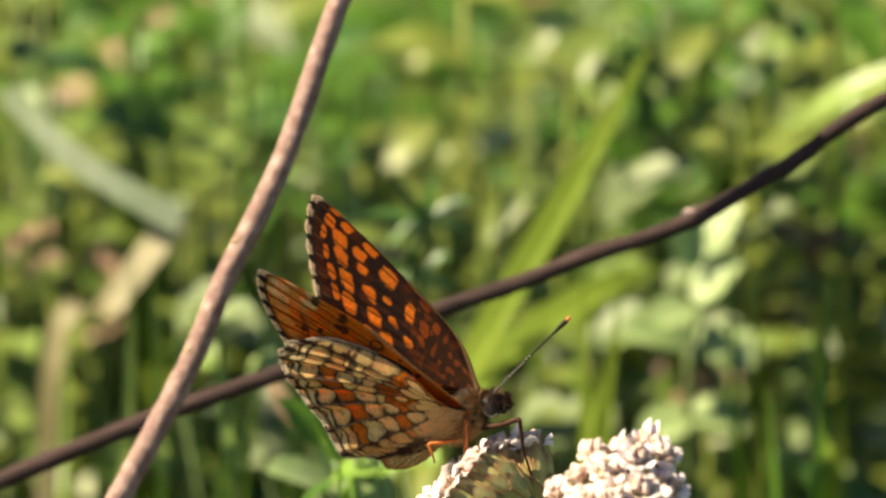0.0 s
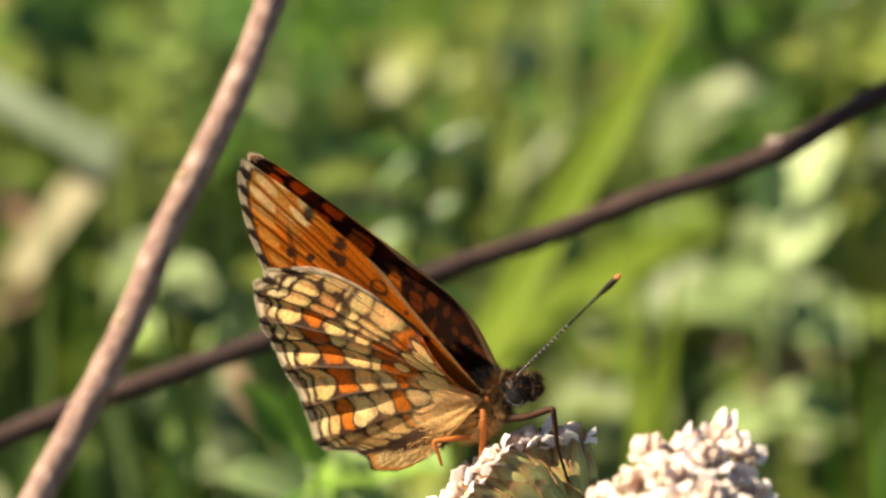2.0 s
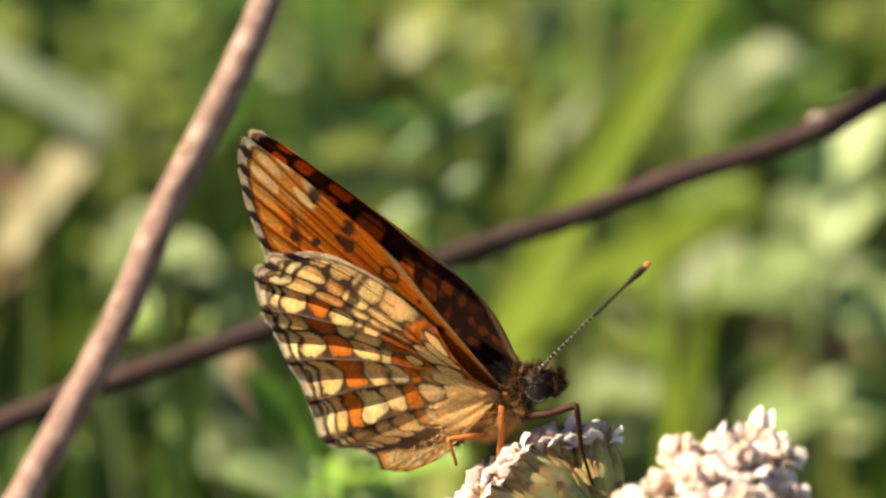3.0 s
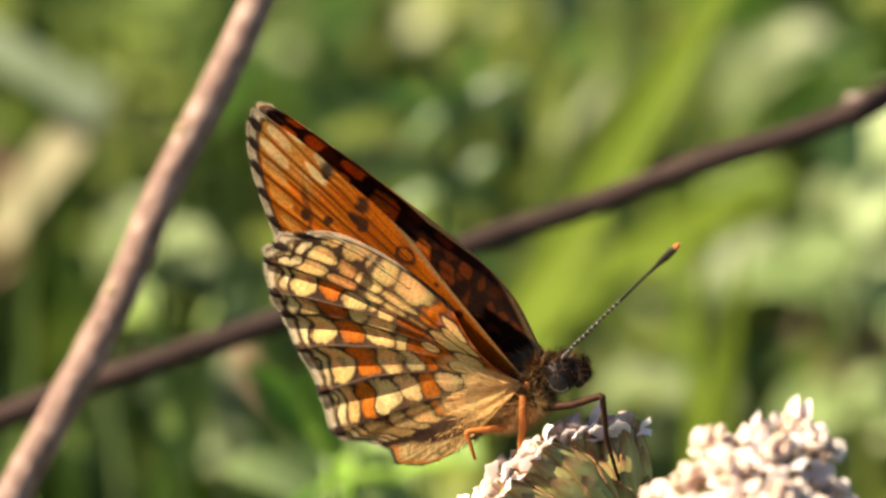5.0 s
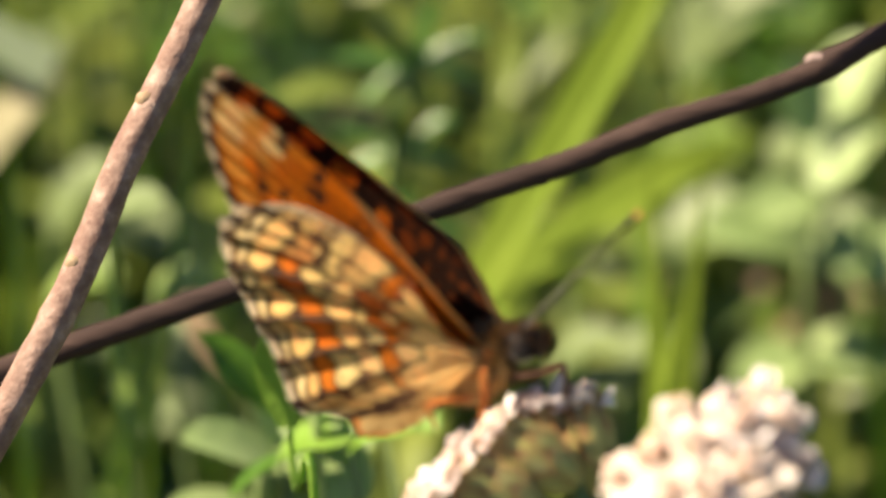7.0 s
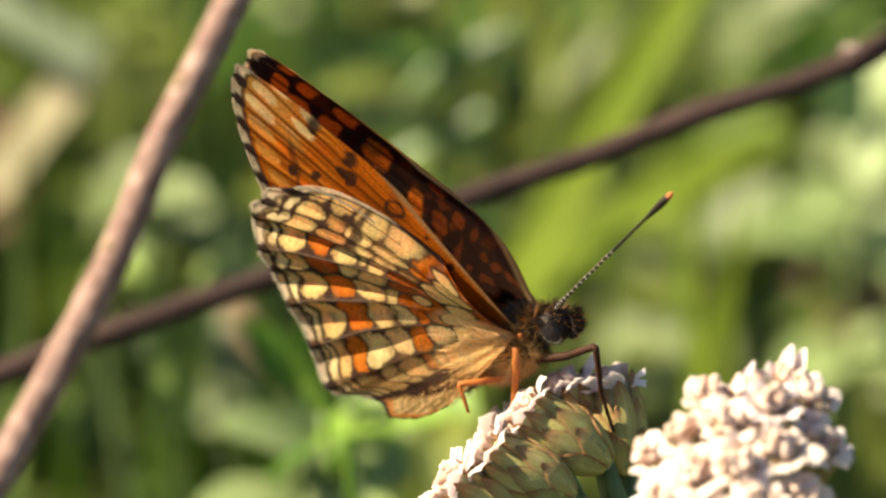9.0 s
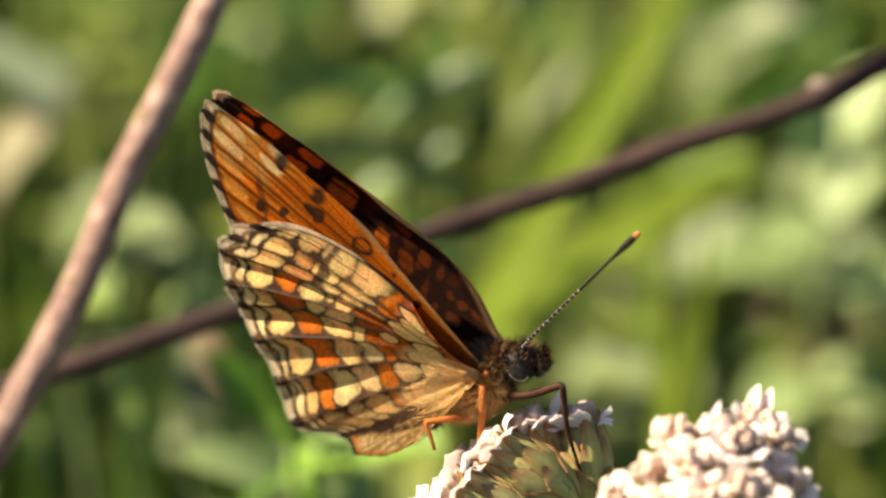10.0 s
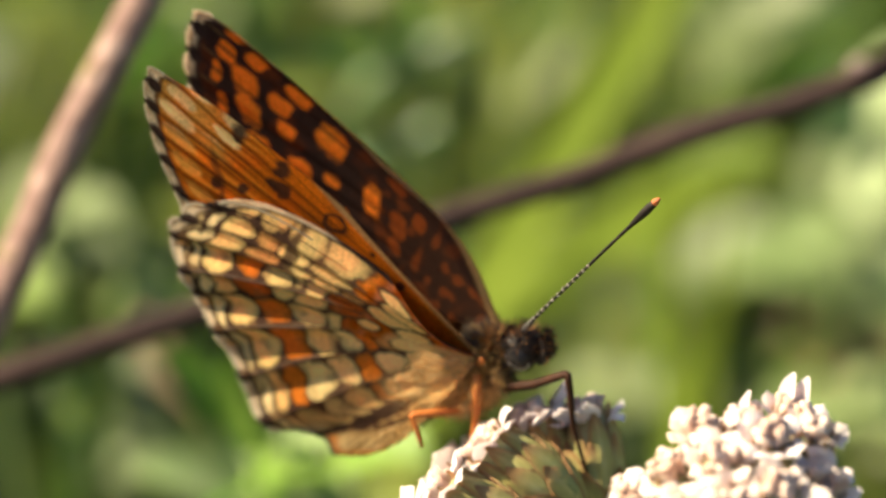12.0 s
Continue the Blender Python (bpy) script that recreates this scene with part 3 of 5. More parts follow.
        part("leaf_blade", ([v - f for v in s[0]], s[1]), mat_leaf_pale, root)
        s = tube([f, p.lerp(f, 0.5) + Vector((0.001, 0, 0)), p], [0.25 * MM, 0.22 * MM, 0.2 * MM], 6)
        part("leaf_stalk", ([v - f for v in s[0]], s[1]), mat_stalk, root)
    # withered leaves between the grasses
    for (a, b, c), (dx, dy), w in (((-29.2, 6.1, 104), (1.6, 0.8), 2.6), ((-24.2, 3.9, 111), (1.2, -0.9), 2.0), ((-21.9, 0.0, 118), (2.0, 0.3), 3.2), ((-28.6, 1.3, 125), (1.4, 1.3), 2.6), ((27.3, 6.2, 104), (1.6, -0.4), 2.0), ((30.8, 4.7, 111), (1.2, 0.8), 3.2), ((26.1, -1.1, 118), (2.0, -0.9), 2.6), ((31.7, -7.7, 125), (1.4, 0.3), 2.0), ((20.6, -5.2, 104), (2.0, 1.6), 1.7), ((-2.3, 4.2, 111), (1.2, -0.4), 2.6), ((32.5, 0.1, 118), (2.0, 0.8), 2.0)):
        p, q = V(a - dx, b - dy, c), V(a + dx, b + dy, c - 2)
        root = thing("withered_leaf", p, "brown withered leaf caught in the turf", "leaf", "withered leaves in the turf")
        s = blade([p, p.lerp(q, 0.5) + UP * 0.0008, q], w * MM, FACE, 0.4, 10)
        part("leaf_blade", ([v - p for v in s[0]], s[1]), mat_wither, root)
        s = tube([p, p + Vector((0.002, 0.004, -0.01)), Vector((p.x + 0.003, p.y + 0.008, -0.002))], [0.25 * MM] * 3, 6)
        part("leaf_stalk", ([v - p for v in s[0]], s[1]), mat_stalk, root)
    # light leaves of a low clover-like plant
    for (a, b, c), (dx, dy), w in (((-14.0, 0.2, 72), (1.9, 0.8), 2.8), ((-11.1, -3.8, 74), (1.6, -0.6), 2.8), ((-16.3, -3.3, 76), (1.8, 0.5), 3.2), ((-1.4, -10.7, 46), (1.6, 0.5), 2.6), ((-4.6, -11.1, 48), (1.8, 0.4), 3.0), ((0.1, -9.8, 52), (1.4, -0.5), 2.6)):
        p, q = V(a - dx, b - dy, c), V(a + dx, b + dy, c - 2)
        f = foot(p)
        root = thing("light_leaf", f, "light green oval leaf standing in the sun", "leaf", "light leaves in the turf")
        s = blade([p, p.lerp(q, 0.5) + UP * 0.0006, q], w * MM, SUN_FROM, 0.25, 10)
        part("leaf_blade", ([v - f for v in s[0]], s[1]), mat_fresh if c < 60 else mat_soft if b > 0 else mat_leaf, root)
        s = tube([f, p.lerp(f, 0.5) + Vector((0.006, 0, 0)), p], [0.25 * MM, 0.22 * MM, 0.2 * MM], 6)
        part("leaf_stalk", ([v - f for v in s[0]], s[1]), mat_stalk, root)
    # soft grey-green leaves between the grasses
    for (a, b, c), (dx, dy), w in (((16.4, -0.9, 98), (3.4, 0.6), 4.2), ((21.2, 4.0, 100), (2.4, 1.4), 3.6), ((22.4, -1.6, 98), (2.0, 0.8), 3.4), ((18.2, 10.2, 104), (2.6, 1.2), 3.6), ((26.0, 7.0, 104), (2.6, 0.8), 3.6), ((-16.3, 1.0, 100), (1.8, 1.4), 3.4), ((-13.4, -1.2, 104), (1.6, -0.8), 3.0), ((15.4, 9.6, 100), (1.2, 2.2), 3.0), ((9.2, -7.2, 96), (1.8, 0.6), 2.6), ((12.6, -7.8, 98), (2.0, -0.6), 4.0), ((9.5, -9.6, 97), (2.0, 0.5), 3.6)):
        p, q = V(a - dx, b - dy, c), V(a + dx, b + dy, c - 3)
        f = foot(p)
        root = thing("soft_leaf", f, "soft grey-green oval leaf between the grasses", "leaf", "soft leaves in the turf")
        s = blade([p, p.lerp(q, 0.5) + UP * 0.0006, q], w * MM, FACE, 0.3, 10)
        part("leaf_blade", ([v - f for v in s[0]], s[1]), mat_soft, root)
        s = tube([f, p.lerp(f, 0.5) + Vector((0.001, 0, 0)), p], [0.25 * MM, 0.22 * MM, 0.2 * MM], 6)
        part("leaf_stalk", ([v - f for v in s[0]], s[1]), mat_stalk, root)
    # small sprig behind the butterfly
    base = foot(V(-4.1, -30, 54))
    herb("green_sprig", "small green sprig with pointed leaves beside the butterfly", base,
         [base, V(-4.5, -16, 51), V(-5.1, -11, 50), V(-5.6, -9.3, 50)],
         [(V(-5.2, -10.2, 50), V(-10.6, -5.3, 49), 2.0, 0.3, SUN_FROM), (V(-5.3, -9.9, 50), V(-1.4, -9.2, 49), 3.2, 0.4, SUN_FROM, mat_leaf_bright),
          (V(-5.1, -11.3, 50), V(-2.0, -13.6, 49), 3.4, 0.3, SUN_FROM, mat_leaf_bright), (V(-5.1, -10.6, 50), V(-7.2, -9.2, 49), 1.6, 0.3, SUN_FROM, mat_leaf_bright),
          (V(-5.2, -11.4, 50), V(-9.0, -13.6, 49), 2.6, 0.4, SUN_FROM, mat_vivid)], mat_vivid, 0.4, stem_mat=mat_leaf_bright)
    base = foot(V(-4.4, -30, 42))
    herb("upright_sprig", "slender sprig with a vivid green upright leaf", base, [base, V(-4.6, -20, 40), V(-5.7, -12.9, 39), V(-6.0, -9.9, 38)],
         [(V(-6.0, -9.9, 38), V(-7.2, -5.3, 36), 2.0, 0.1, (-AWAY - RIGHT * 0.5).normalized())], mat_fresh, 0.3, stem_mat=mat_fresh)
    base = foot(V(-7.5, -32, 60))
    herb("bright_herb", "bright yellow-green herb with soft oval leaves", base, [base, V(-7.6, -20, 60), V(-7.0, -14, 58), V(-6.4, -11, 58)],
         [(V(-6.6, -12, 58), V(-1.8, -11.2, 56), 3.2, 0.4, FACE), (V(-6.6, -12, 58), V(-11.5, -10.8, 56), 3.0, 0.4, FACE), (V(-7.2, -15, 58), V(-2.6, -15.6, 56), 3.0, 0.4, FACE),
          (V(-7.2, -15, 58), V(-12.6, -14.8, 56), 3.2, 0.4, FACE), (V(-6.4, -11, 58), V(-7.0, -7.2, 57), 2.2, 0.2, FACE)], mat_leaf_bright, 0.4)
    # scrap of dry grass behind the wing
    p, q = V(-10.9, -3.6, 70), V(-7.9, -8.4, 71)
    f = foot(q)
    root = thing("dry_scrap", f, "papery beige scrap of dry grass", "leaf")
    s = blade([p, p.lerp(q, 0.5), q], 4.2 * MM, SUN_FROM, 0.3, 10)
    part("leaf_blade", ([v - f for v in s[0]], s[1]), mat_dry, root)
    s = tube([q, q.lerp(f, 0.5), f], [0.12 * MM] * 3, 6)
    part("leaf_stalk", ([v - f for v in s[0]], s[1]), mat_stalk, root)


build_plants()


# ---- flowers ----
CUP = ((0.0, 0.25), (0.12, 0.62), (0.3, 0.88), (0.55, 1.0), (0.8, 0.95), (0.97, 0.78), (1.1, 0.74))


def cup_radius(z):
    return float(np.interp(z, [c[0] for c in CUP], [c[1] for c in CUP]))


def bract_shape(z0, z1, half, lift):
    """A scale that lies on a cup of unit radius and height, on its y side; half: its half width in radians."""
    n, m = 8, 7
    vs, fs = [], []
    for layer in (0.0, -0.035):
        for i in range(n):
            u = i / (n - 1)
            z = z0 + (z1 - z0) * u
            h = half * math.sin(math.pi * (0.22 + 0.74 * u)) ** 0.75
            for k in range(m):
                x = k / (m - 1) * 2 - 1
                r = cup_radius(z) * 0.95 + 0.05 + lift * u * u - 0.045 * x * x + layer
                vs.append(Vector((r * math.sin(x * h), r * math.cos(x * h), z - 0.05 * x * x * u)))
    k0 = n * m
    for i in range(n - 1):
        for k in range(m - 1):
            a = i * m + k
            fs.append((a, a + m, a + m + 1, a + 1))
            fs.append((k0 + a, k0 + a + 1, k0 + a + m + 1, k0 + a + m))
    for i in range(n - 1):
        for k in (0, m - 1):
            a, b = i * m + k, (i + 1) * m + k
            fs.append((a, b, b + k0, a + k0))
    for k in range(m - 1):
        a = (n - 1) * m + k
        fs.append((a, a + 1, a + 1 + k0, a + k0))
    return vs, fs


def petal_shape(size, seed):
    """A short broad ray floret with three blunt lobes, bent outward."""
    rnd = random.Random(seed)
    n, m = 7, 7
    vs, fs = [], []
    curl, cupped = rnd.uniform(0.2, 1.3), rnd.uniform(0.05, 0.3)
    for side in (1, -1):
        for i in range(n):
            t = i / (n - 1)
            for k in range(m):
                x = k / (m - 1) * 2 - 1
                w = size * (0.16 + 0.36 * math.sin(min(1.0, 0.15 + t) * 1.9))
                reach = size * t * (1 - 0.34 * x * x * t + 0.05 * math.cos(x * 7.5) * t)
                y = math.sin(curl * t) * reach / max(curl, 0.3) * 0.9
                z = reach * math.cos(curl * t * 0.8)
                vs.append(Vector((x * w, y + x * x * size * cupped * t + side * size * 0.02, z)))
    half = n * m
    for i in range(n - 1):
        for k in range(m - 1):
            a = i * m + k
            fs.append((a, a + 1, a + m + 1, a + m))
            fs.append((half + a, half + a + m, half + a + m + 1, half + a + 1))
    return vs, fs


BRACTS = [bract_shape(0.02, 0.50, 0.62, 0.07), bract_shape(0.13, 0.78, 0.54, 0.07), bract_shape(0.32, 1.06, 0.46, 0.05)]
PETALS = [petal_shape(1.45 * MM * k, s) for s, k in enumerate((0.8, 1.0, 1.1, 0.9, 1.2, 1.0))]


def share(cache, key, name, shape, material, tinted=False):
    if key not in cache:
        me = bpy.data.meshes.new(name)
        me.from_pydata([tuple(v) for v in shape[0]], [], shape[1])
        me.materials.append(material)
        me.polygons.foreach_set("use_smooth", [True] * len(me.polygons))
        if tinted:      # olive scales with a keel and a dry brown margin
            n, m = 8, 7
            layer = me.color_attributes.new("pattern", "FLOAT_COLOR", "POINT")
            tones = []
            for k in range(2 * n * m):
                u, x = (k % (n * m)) // m / (n - 1), abs((k % m) / (m - 1) * 2 - 1)
                edge = min(1.0, max(0.0, (max(x, u * 1.02) - 0.62) / 0.3))
                green = (0.46, 0.44, 0.16) if x > 0.1 else (0.58, 0.55, 0.24)
                tones += [green[c] * (1 - edge) + (0.36, 0.19, 0.09)[c] * edge for c in range(3)] + [1.0]
            layer.data.foreach_set("color", tones)
        cache[key] = me
    return cache[key]


CACHE = {}


def flower_head(parent, off, base, top, radius, seed, petals=6, petal_mat=None, florets=14, shrink=1.0):
    """One small composite head: scaly cup, ray florets round the rim, disc florets inside."""
    rnd = random.Random(seed)
    petal_mat = petal_mat or mat_petal
    axis = top - base
    ln = axis.length
    turn = axis.to_track_quat("Z", "Y").to_matrix().to_4x4()
    r = radius
    frame_m = Matrix.Translation(base + off) @ turn
    prof = [(0.0, 0.25), (0.12, 0.62), (0.3, 0.88), (0.55, 1.0), (0.8, 0.95), (0.97, 0.78)]
    vs, fs = [], []
    sides = 14
    for z, q in prof:
        for k in range(sides):
            a = 2 * math.pi * k / sides
            vs.append(Vector((math.cos(a) * r * q * 0.93, math.sin(a) * r * q * 0.93, z * ln)))
    for i in range(len(prof) - 1):
        for k in range(sides):
            j = (k + 1) % sides
            fs.append((i * sides + k, i * sides + j, (i + 1) * sides + j, (i + 1) * sides + k))
    fs.append(tuple(range(sides))[::-1])
    fs.append(tuple((len(prof) - 1) * sides + k for k in range(sides)))
    head = part("flower_head", moved((vs, fs), frame_m), mat_bract, parent)
    for row, (z, q, count, size) in enumerate(((0.02, 0.45, 6, 0), (0.20, 0.82, 7, 1), (0.40, 0.96, 8, 2))):
        for k in range(count):
            a = 2 * math.pi * (k + 0.5 * row) / count + rnd.uniform(-0.1, 0.1)
            o = new("bract", share(CACHE, ("b", size), "bract", BRACTS[size], mat_scale, True))
            o.parent = head
            grow = rnd.uniform(0.97, 1.05) + (0.05, 0.025, 0.0)[row]
            o.matrix_basis = frame_m @ Matrix.Rotation(a - math.pi / 2, 4, "Z") @ Matrix.Diagonal((r * grow, r * grow, ln * rnd.uniform(0.95, 1.05), 1))
    for k in range(petals):
        a = 2 * math.pi * (k + rnd.uniform(-0.25, 0.25)) / petals
        i = rnd.randrange(len(PETALS))
        o = new("petal", share(CACHE, ("p", i, petal_mat.name), "petal", PETALS[i], petal_mat))
        o.parent = head
        sc = rnd.uniform(0.8, 1.15) * r / (1.45 * MM) * shrink
        out = Matrix.Rotation(a - math.pi / 2, 4, "Z") @ Matrix.Translation((0, r * 0.62, ln * 0.9)) @ Matrix.Rotation(rnd.uniform(-0.55, 0.15), 4, "X") @ Matrix.Rotation(rnd.uniform(-0.4, 0.4), 4, "Z")
        o.matrix_basis = frame_m @ out @ Matrix.Scale(sc, 4)
    shapes = []
    for k in range(florets):
        a, q = rnd.uniform(0, 2 * math.pi), math.sqrt(rnd.random()) * 0.62
        p = Vector((math.cos(a) * r * q, math.sin(a) * r * q, ln * 0.92))
        h = rnd.uniform(0.5, 1.15) * MM
        t = tube([p, p + Vector((0, 0, h * 0.7)), p + Vector((rnd.uniform(-0.1, 0.1) * MM, rnd.uniform(-0.1, 0.1) * MM, h))], [0.13 * MM, 0.20 * MM, 0.27 * MM], 7)
        shapes.append(t)
    part("flower_disc", moved(joined(*shapes), frame_m), mat_floret, head, "withered brownish disc florets")
    return head


def build_flower_under():
    base = Vector((V(9, -18, 2).x, V(9, -18, 2).y + 0.004, -0.003))
    root = thing("yarrow_flower", base, "dried white yarrow cluster with scaly green-beige cups under the butterfly", "flower", "yarrow flowers")
    off = -base
    fork = V(8.6, -19.5, 2)
    s = tube(curve_points([base, base.lerp(fork, 0.5) + Vector((0.002, 0, 0)), fork], 14), [0.95 * MM - 0.02 * MM * i for i in range(14)], 10)
    part("stem", ([v + off for v in s[0]], s[1]), mat_stalk, root)
    heads = (((8.0, -12.4, -0.6), (3.9, -9.7, -0.8), 1.5, 7), ((8.9, -12.9, 1.6), (8.1, -8.3, 1.2), 1.35, 5), ((6.3, -13.9, -1.8), (2.0, -11.6, -2.2), 1.45, 7),
             ((4.2, -15.4, -1.6), (0.3, -13.2, -2.4), 1.45, 7), ((7.6, -12.4, 2.0), (5.9, -8.5, 1.6), 1.4, 6), ((3.4, -17.5, -1.6), (-1.6, -15.4, -2.4), 1.45, 7),
             ((6.0, -13.0, 3.4), (2.6, -10.6, 3.4), 1.4, 6))
    for k, (a, b, r, pet) in enumerate(heads):
        a, b = V(*a), V(*b)
        flower_head(root, off, a, b, r * MM, 20 + k, pet + 3, None, 36, 0.8)
        s = tube([fork, fork.lerp(a, 0.5) + (a - b) * 0.3, a + (b - a) * 0.04], [0.5 * MM, 0.4 * MM, 0.4 * MM], 8)
        part("stalk", ([v + off for v in s[0]], s[1]), mat_stalk, root)


def build_flower_beside():
    def near(a, b, c):
        return V(a * 0.990 - 0.05, b * 0.990 + 0.10, c - 11)

    base = Vector((near(17, -22, -2).x, near(17, -22, -2).y + 0.004, -0.003))
    root = thing("yarrow_flower", base, "dense dome of creamy white withered yarrow heads in bright sun", "flower", "yarrow flowers")
    off = -base
    fork = near(15.0, -21, -2)
    s = tube(curve_points([base, base.lerp(fork, 0.5) + Vector((0.002, 0, 0)), fork], 14), [1.0 * MM - 0.02 * MM * i for i in range(14)], 10)
    part("stem", ([v + off for v in s[0]], s[1]), mat_stalk, root)
    tops = ((16.9, -8.9, -2), (14.9, -9.3, -3), (13.1, -9.6, -4), (17.9, -9.6, -4), (16.0, -9.9, -6), (13.9, -10.9, -6.5), (11.8, -11.4, -5), (10.3, -12.3, -4), (18.2, -11.9, -5.5),
            (16.4, -12.1, -8), (14.3, -12.8, -8.5), (12.3, -13.2, -7.5), (10.8, -14.4, -6), (17.4, -14.5, -8), (15.2, -14.8, -9.5), (13, -15.5, -9))
    hub = near(14.8, -17.5, 0.5)
    for k, t in enumerate(tops):
        b = near(t[0], t[1] + 0.4, t[2])
        a = b + (hub - b).normalized() * 3.6 * MM
        flower_head(root, off, a, b, 1.16 * MM, 60 + k, 10, mat_petal_cream if k % 4 else mat_petal, 24, 0.8)
        s = tube([fork, fork.lerp(a, 0.5), a + (b - a) * 0.04], [0.5 * MM, 0.4 * MM, 0.4 * MM], 8)
        part("stalk", ([v + off for v in s[0]], s[1]), mat_stalk, root)
    for k, (q, h, w) in enumerate((((14.8, -8.6, -3), 1.9, 1.0), ((16.7, -7.7, -2), 1.7, 1.3), ((17.3, -7.8, -2), 1.6, 1.2), ((13.0, -9.6, -4), 1.0, 1.0), ((10.2, -12.2, -4), 1.1, 1.4))):
        q = near(*q)
        s = blade([q - UP * 0.0009, q + UP * h * 0.2 * MM + RIGHT * 0.0001, q + UP * h * 0.6 * MM + RIGHT * 0.0003], w * 0.62 * MM, -AWAY - RIGHT * (0.9 - 0.15 * k), 0.5, 9, lambda u: math.sin(math.pi * (0.25 + 0.73 * u)) ** 0.9, 0.08)
        part("upright_petal", ([v + off for v in s[0]], s[1]), mat_petal, root, "upright white ray petal")


build_flower_under()
build_flower_beside()


# ---- butterfly ----
# body axes: x forward, y to its left, z dorsal
FWD = RIGHT * 0.713 + UP * 0.341 - AWAY * 0.613
DORSAL = RIGHT * -0.553 + UP * 0.810 - AWAY * 0.192
FWD.normalize()
DORSAL = (DORSAL - FWD * DORSAL.dot(FWD)).normalized()
LEFT = DORSAL.cross(FWD)
BODY = Matrix.Translation(V(3.97, -5.53, 0.54)) @ Matrix((FWD, LEFT, DORSAL)).transposed().to_4x4()

CREAM = np.array((0.82, 0.61, 0.29))
PALE = np.array((0.60, 0.52, 0.38))
ORANGE = np.array((0.72, 0.19, 0.018))
AMBER = np.array((0.62, 0.145, 0.006))
RUST = np.array((0.36, 0.085, 0.015))
BUFF = np.array((0.50, 0.34, 0.14))
BLACK = np.array((0.020, 0.012, 0.010))


def ripple(x, y, seed):
    """Smooth irregular values about -1 to 1."""
    r = np.random.RandomState(seed)
    out = np.zeros_like(x)
    for k in range(7):
        f = r.uniform(0.5, 2.2)
        a = r.uniform(0, 2 * np.pi)
        out += np.sin(f * (x * np.cos(a) + y * np.sin(a)) + r.uniform(0, 6.28)) / 3.2
    return out


def smooth(a, b, x):
    t = np.clip((x - a) / (b - a), 0, 1)
    return t * t * (3 - 2 * t)


def lay(col, mask, tint):
    return col * (1 - mask[..., None]) + tint * mask[..., None]


class Wing:
    """A wing in polar form about its hinge: angles in degrees from forward, radii in mm, and the veins that reach the margin."""

    def __init__(self, angles, radii, veins, na, nr, bulge, arch, hump=9.0, edge_from=0.0, apex=0.0, lean=None, pleats=None):
        self.angles, self.radii, self.veins = np.array(angles), np.array(radii), np.array(veins, float)
        self.bulge, self.arch, self.na, self.nr = bulge, arch, na, nr
        al = np.linspace(angles[0], angles[-1], na)
        v = np.linspace(0.02, 1, nr)
        self.edge_from = edge_from
        self.al, self.v = np.meshgrid(al, v, indexing="ij")
        self.u = (self.al - angles[0]) / (angles[-1] - angles[0])
        rim = np.interp(al, self.angles, self.radii)
        k = np.ones(5) / 5
        rim[2:-2] = np.convolve(rim, k, "valid")
        whole = np.interp(np.maximum(al, apex), self.angles, self.radii)      # the front edge cuts the rows of the pattern short
        self.row = rim[:, None] * self.v / whole[:, None]
        # where the vein or cell through a point meets the margin: veins bend forward on their way to the base
        self.m = self.al + (np.interp(self.al, *lean) * (1 - self.row) if lean else 0)
        i = np.clip(np.searchsorted(self.veins, self.m) - 1, 0, len(veins) - 2)
        lo, hi = self.veins[i], self.veins[i + 1]
        self.cell = np.where(self.m < self.veins[0], -1, np.where(self.m > self.veins[-1], len(veins), i))
        self.w = np.clip((self.m - lo) / (hi - lo), 0, 1)
        self.flare = 0.036 * np.maximum(0, self.m - 156) * self.v if lean else 0 * self.v      # the rear of the hindwing stands off the body
        self.pleat = np.interp(self.m, *pleats) * smooth(0.3, 0.8, self.row) if pleats else 0 * self.v
        scallop = 1 - (0.015 if lean else 0.006) * np.cos(2 * np.pi * self.w[:, -1]) * 0.5 - 0.009
        self.rim = (rim * scallop)[:, None] * np.ones_like(self.v)
        self.r = self.rim * self.v
        self.edge = self.v
        ang = np.radians(self.al - bulge * (1 - self.u) ** 2 * (0.35 * np.sin(np.pi * self.v) + hump * self.v * (1 - self.v) ** 3))
        self.x, self.z = self.r * np.cos(ang), self.r * np.sin(ang)
        self.across = np.radians(np.minimum(abs(self.m - lo), abs(hi - self.m))) * self.r
        self.across[self.cell < 0] = 9
        self.across[self.cell >= len(veins)] = 9

    def y(self, side):
        deep = 0.045 + 0.06 * np.random.RandomState(5).uniform(0, 1, 40)[np.clip(self.cell, 0, 39)]
        corr = (deep * (np.cos(2 * np.pi * self.w) - 1) + 0.014 * (np.cos(6 * np.pi * self.w) - 1)) * smooth(0.2, 0.6, self.edge) * 0.6 + self.pleat + self.flare
        return -side * (self.arch * np.sin(np.pi * self.v ** 0.9) * (1 - 0.55 * self.u) + corr)


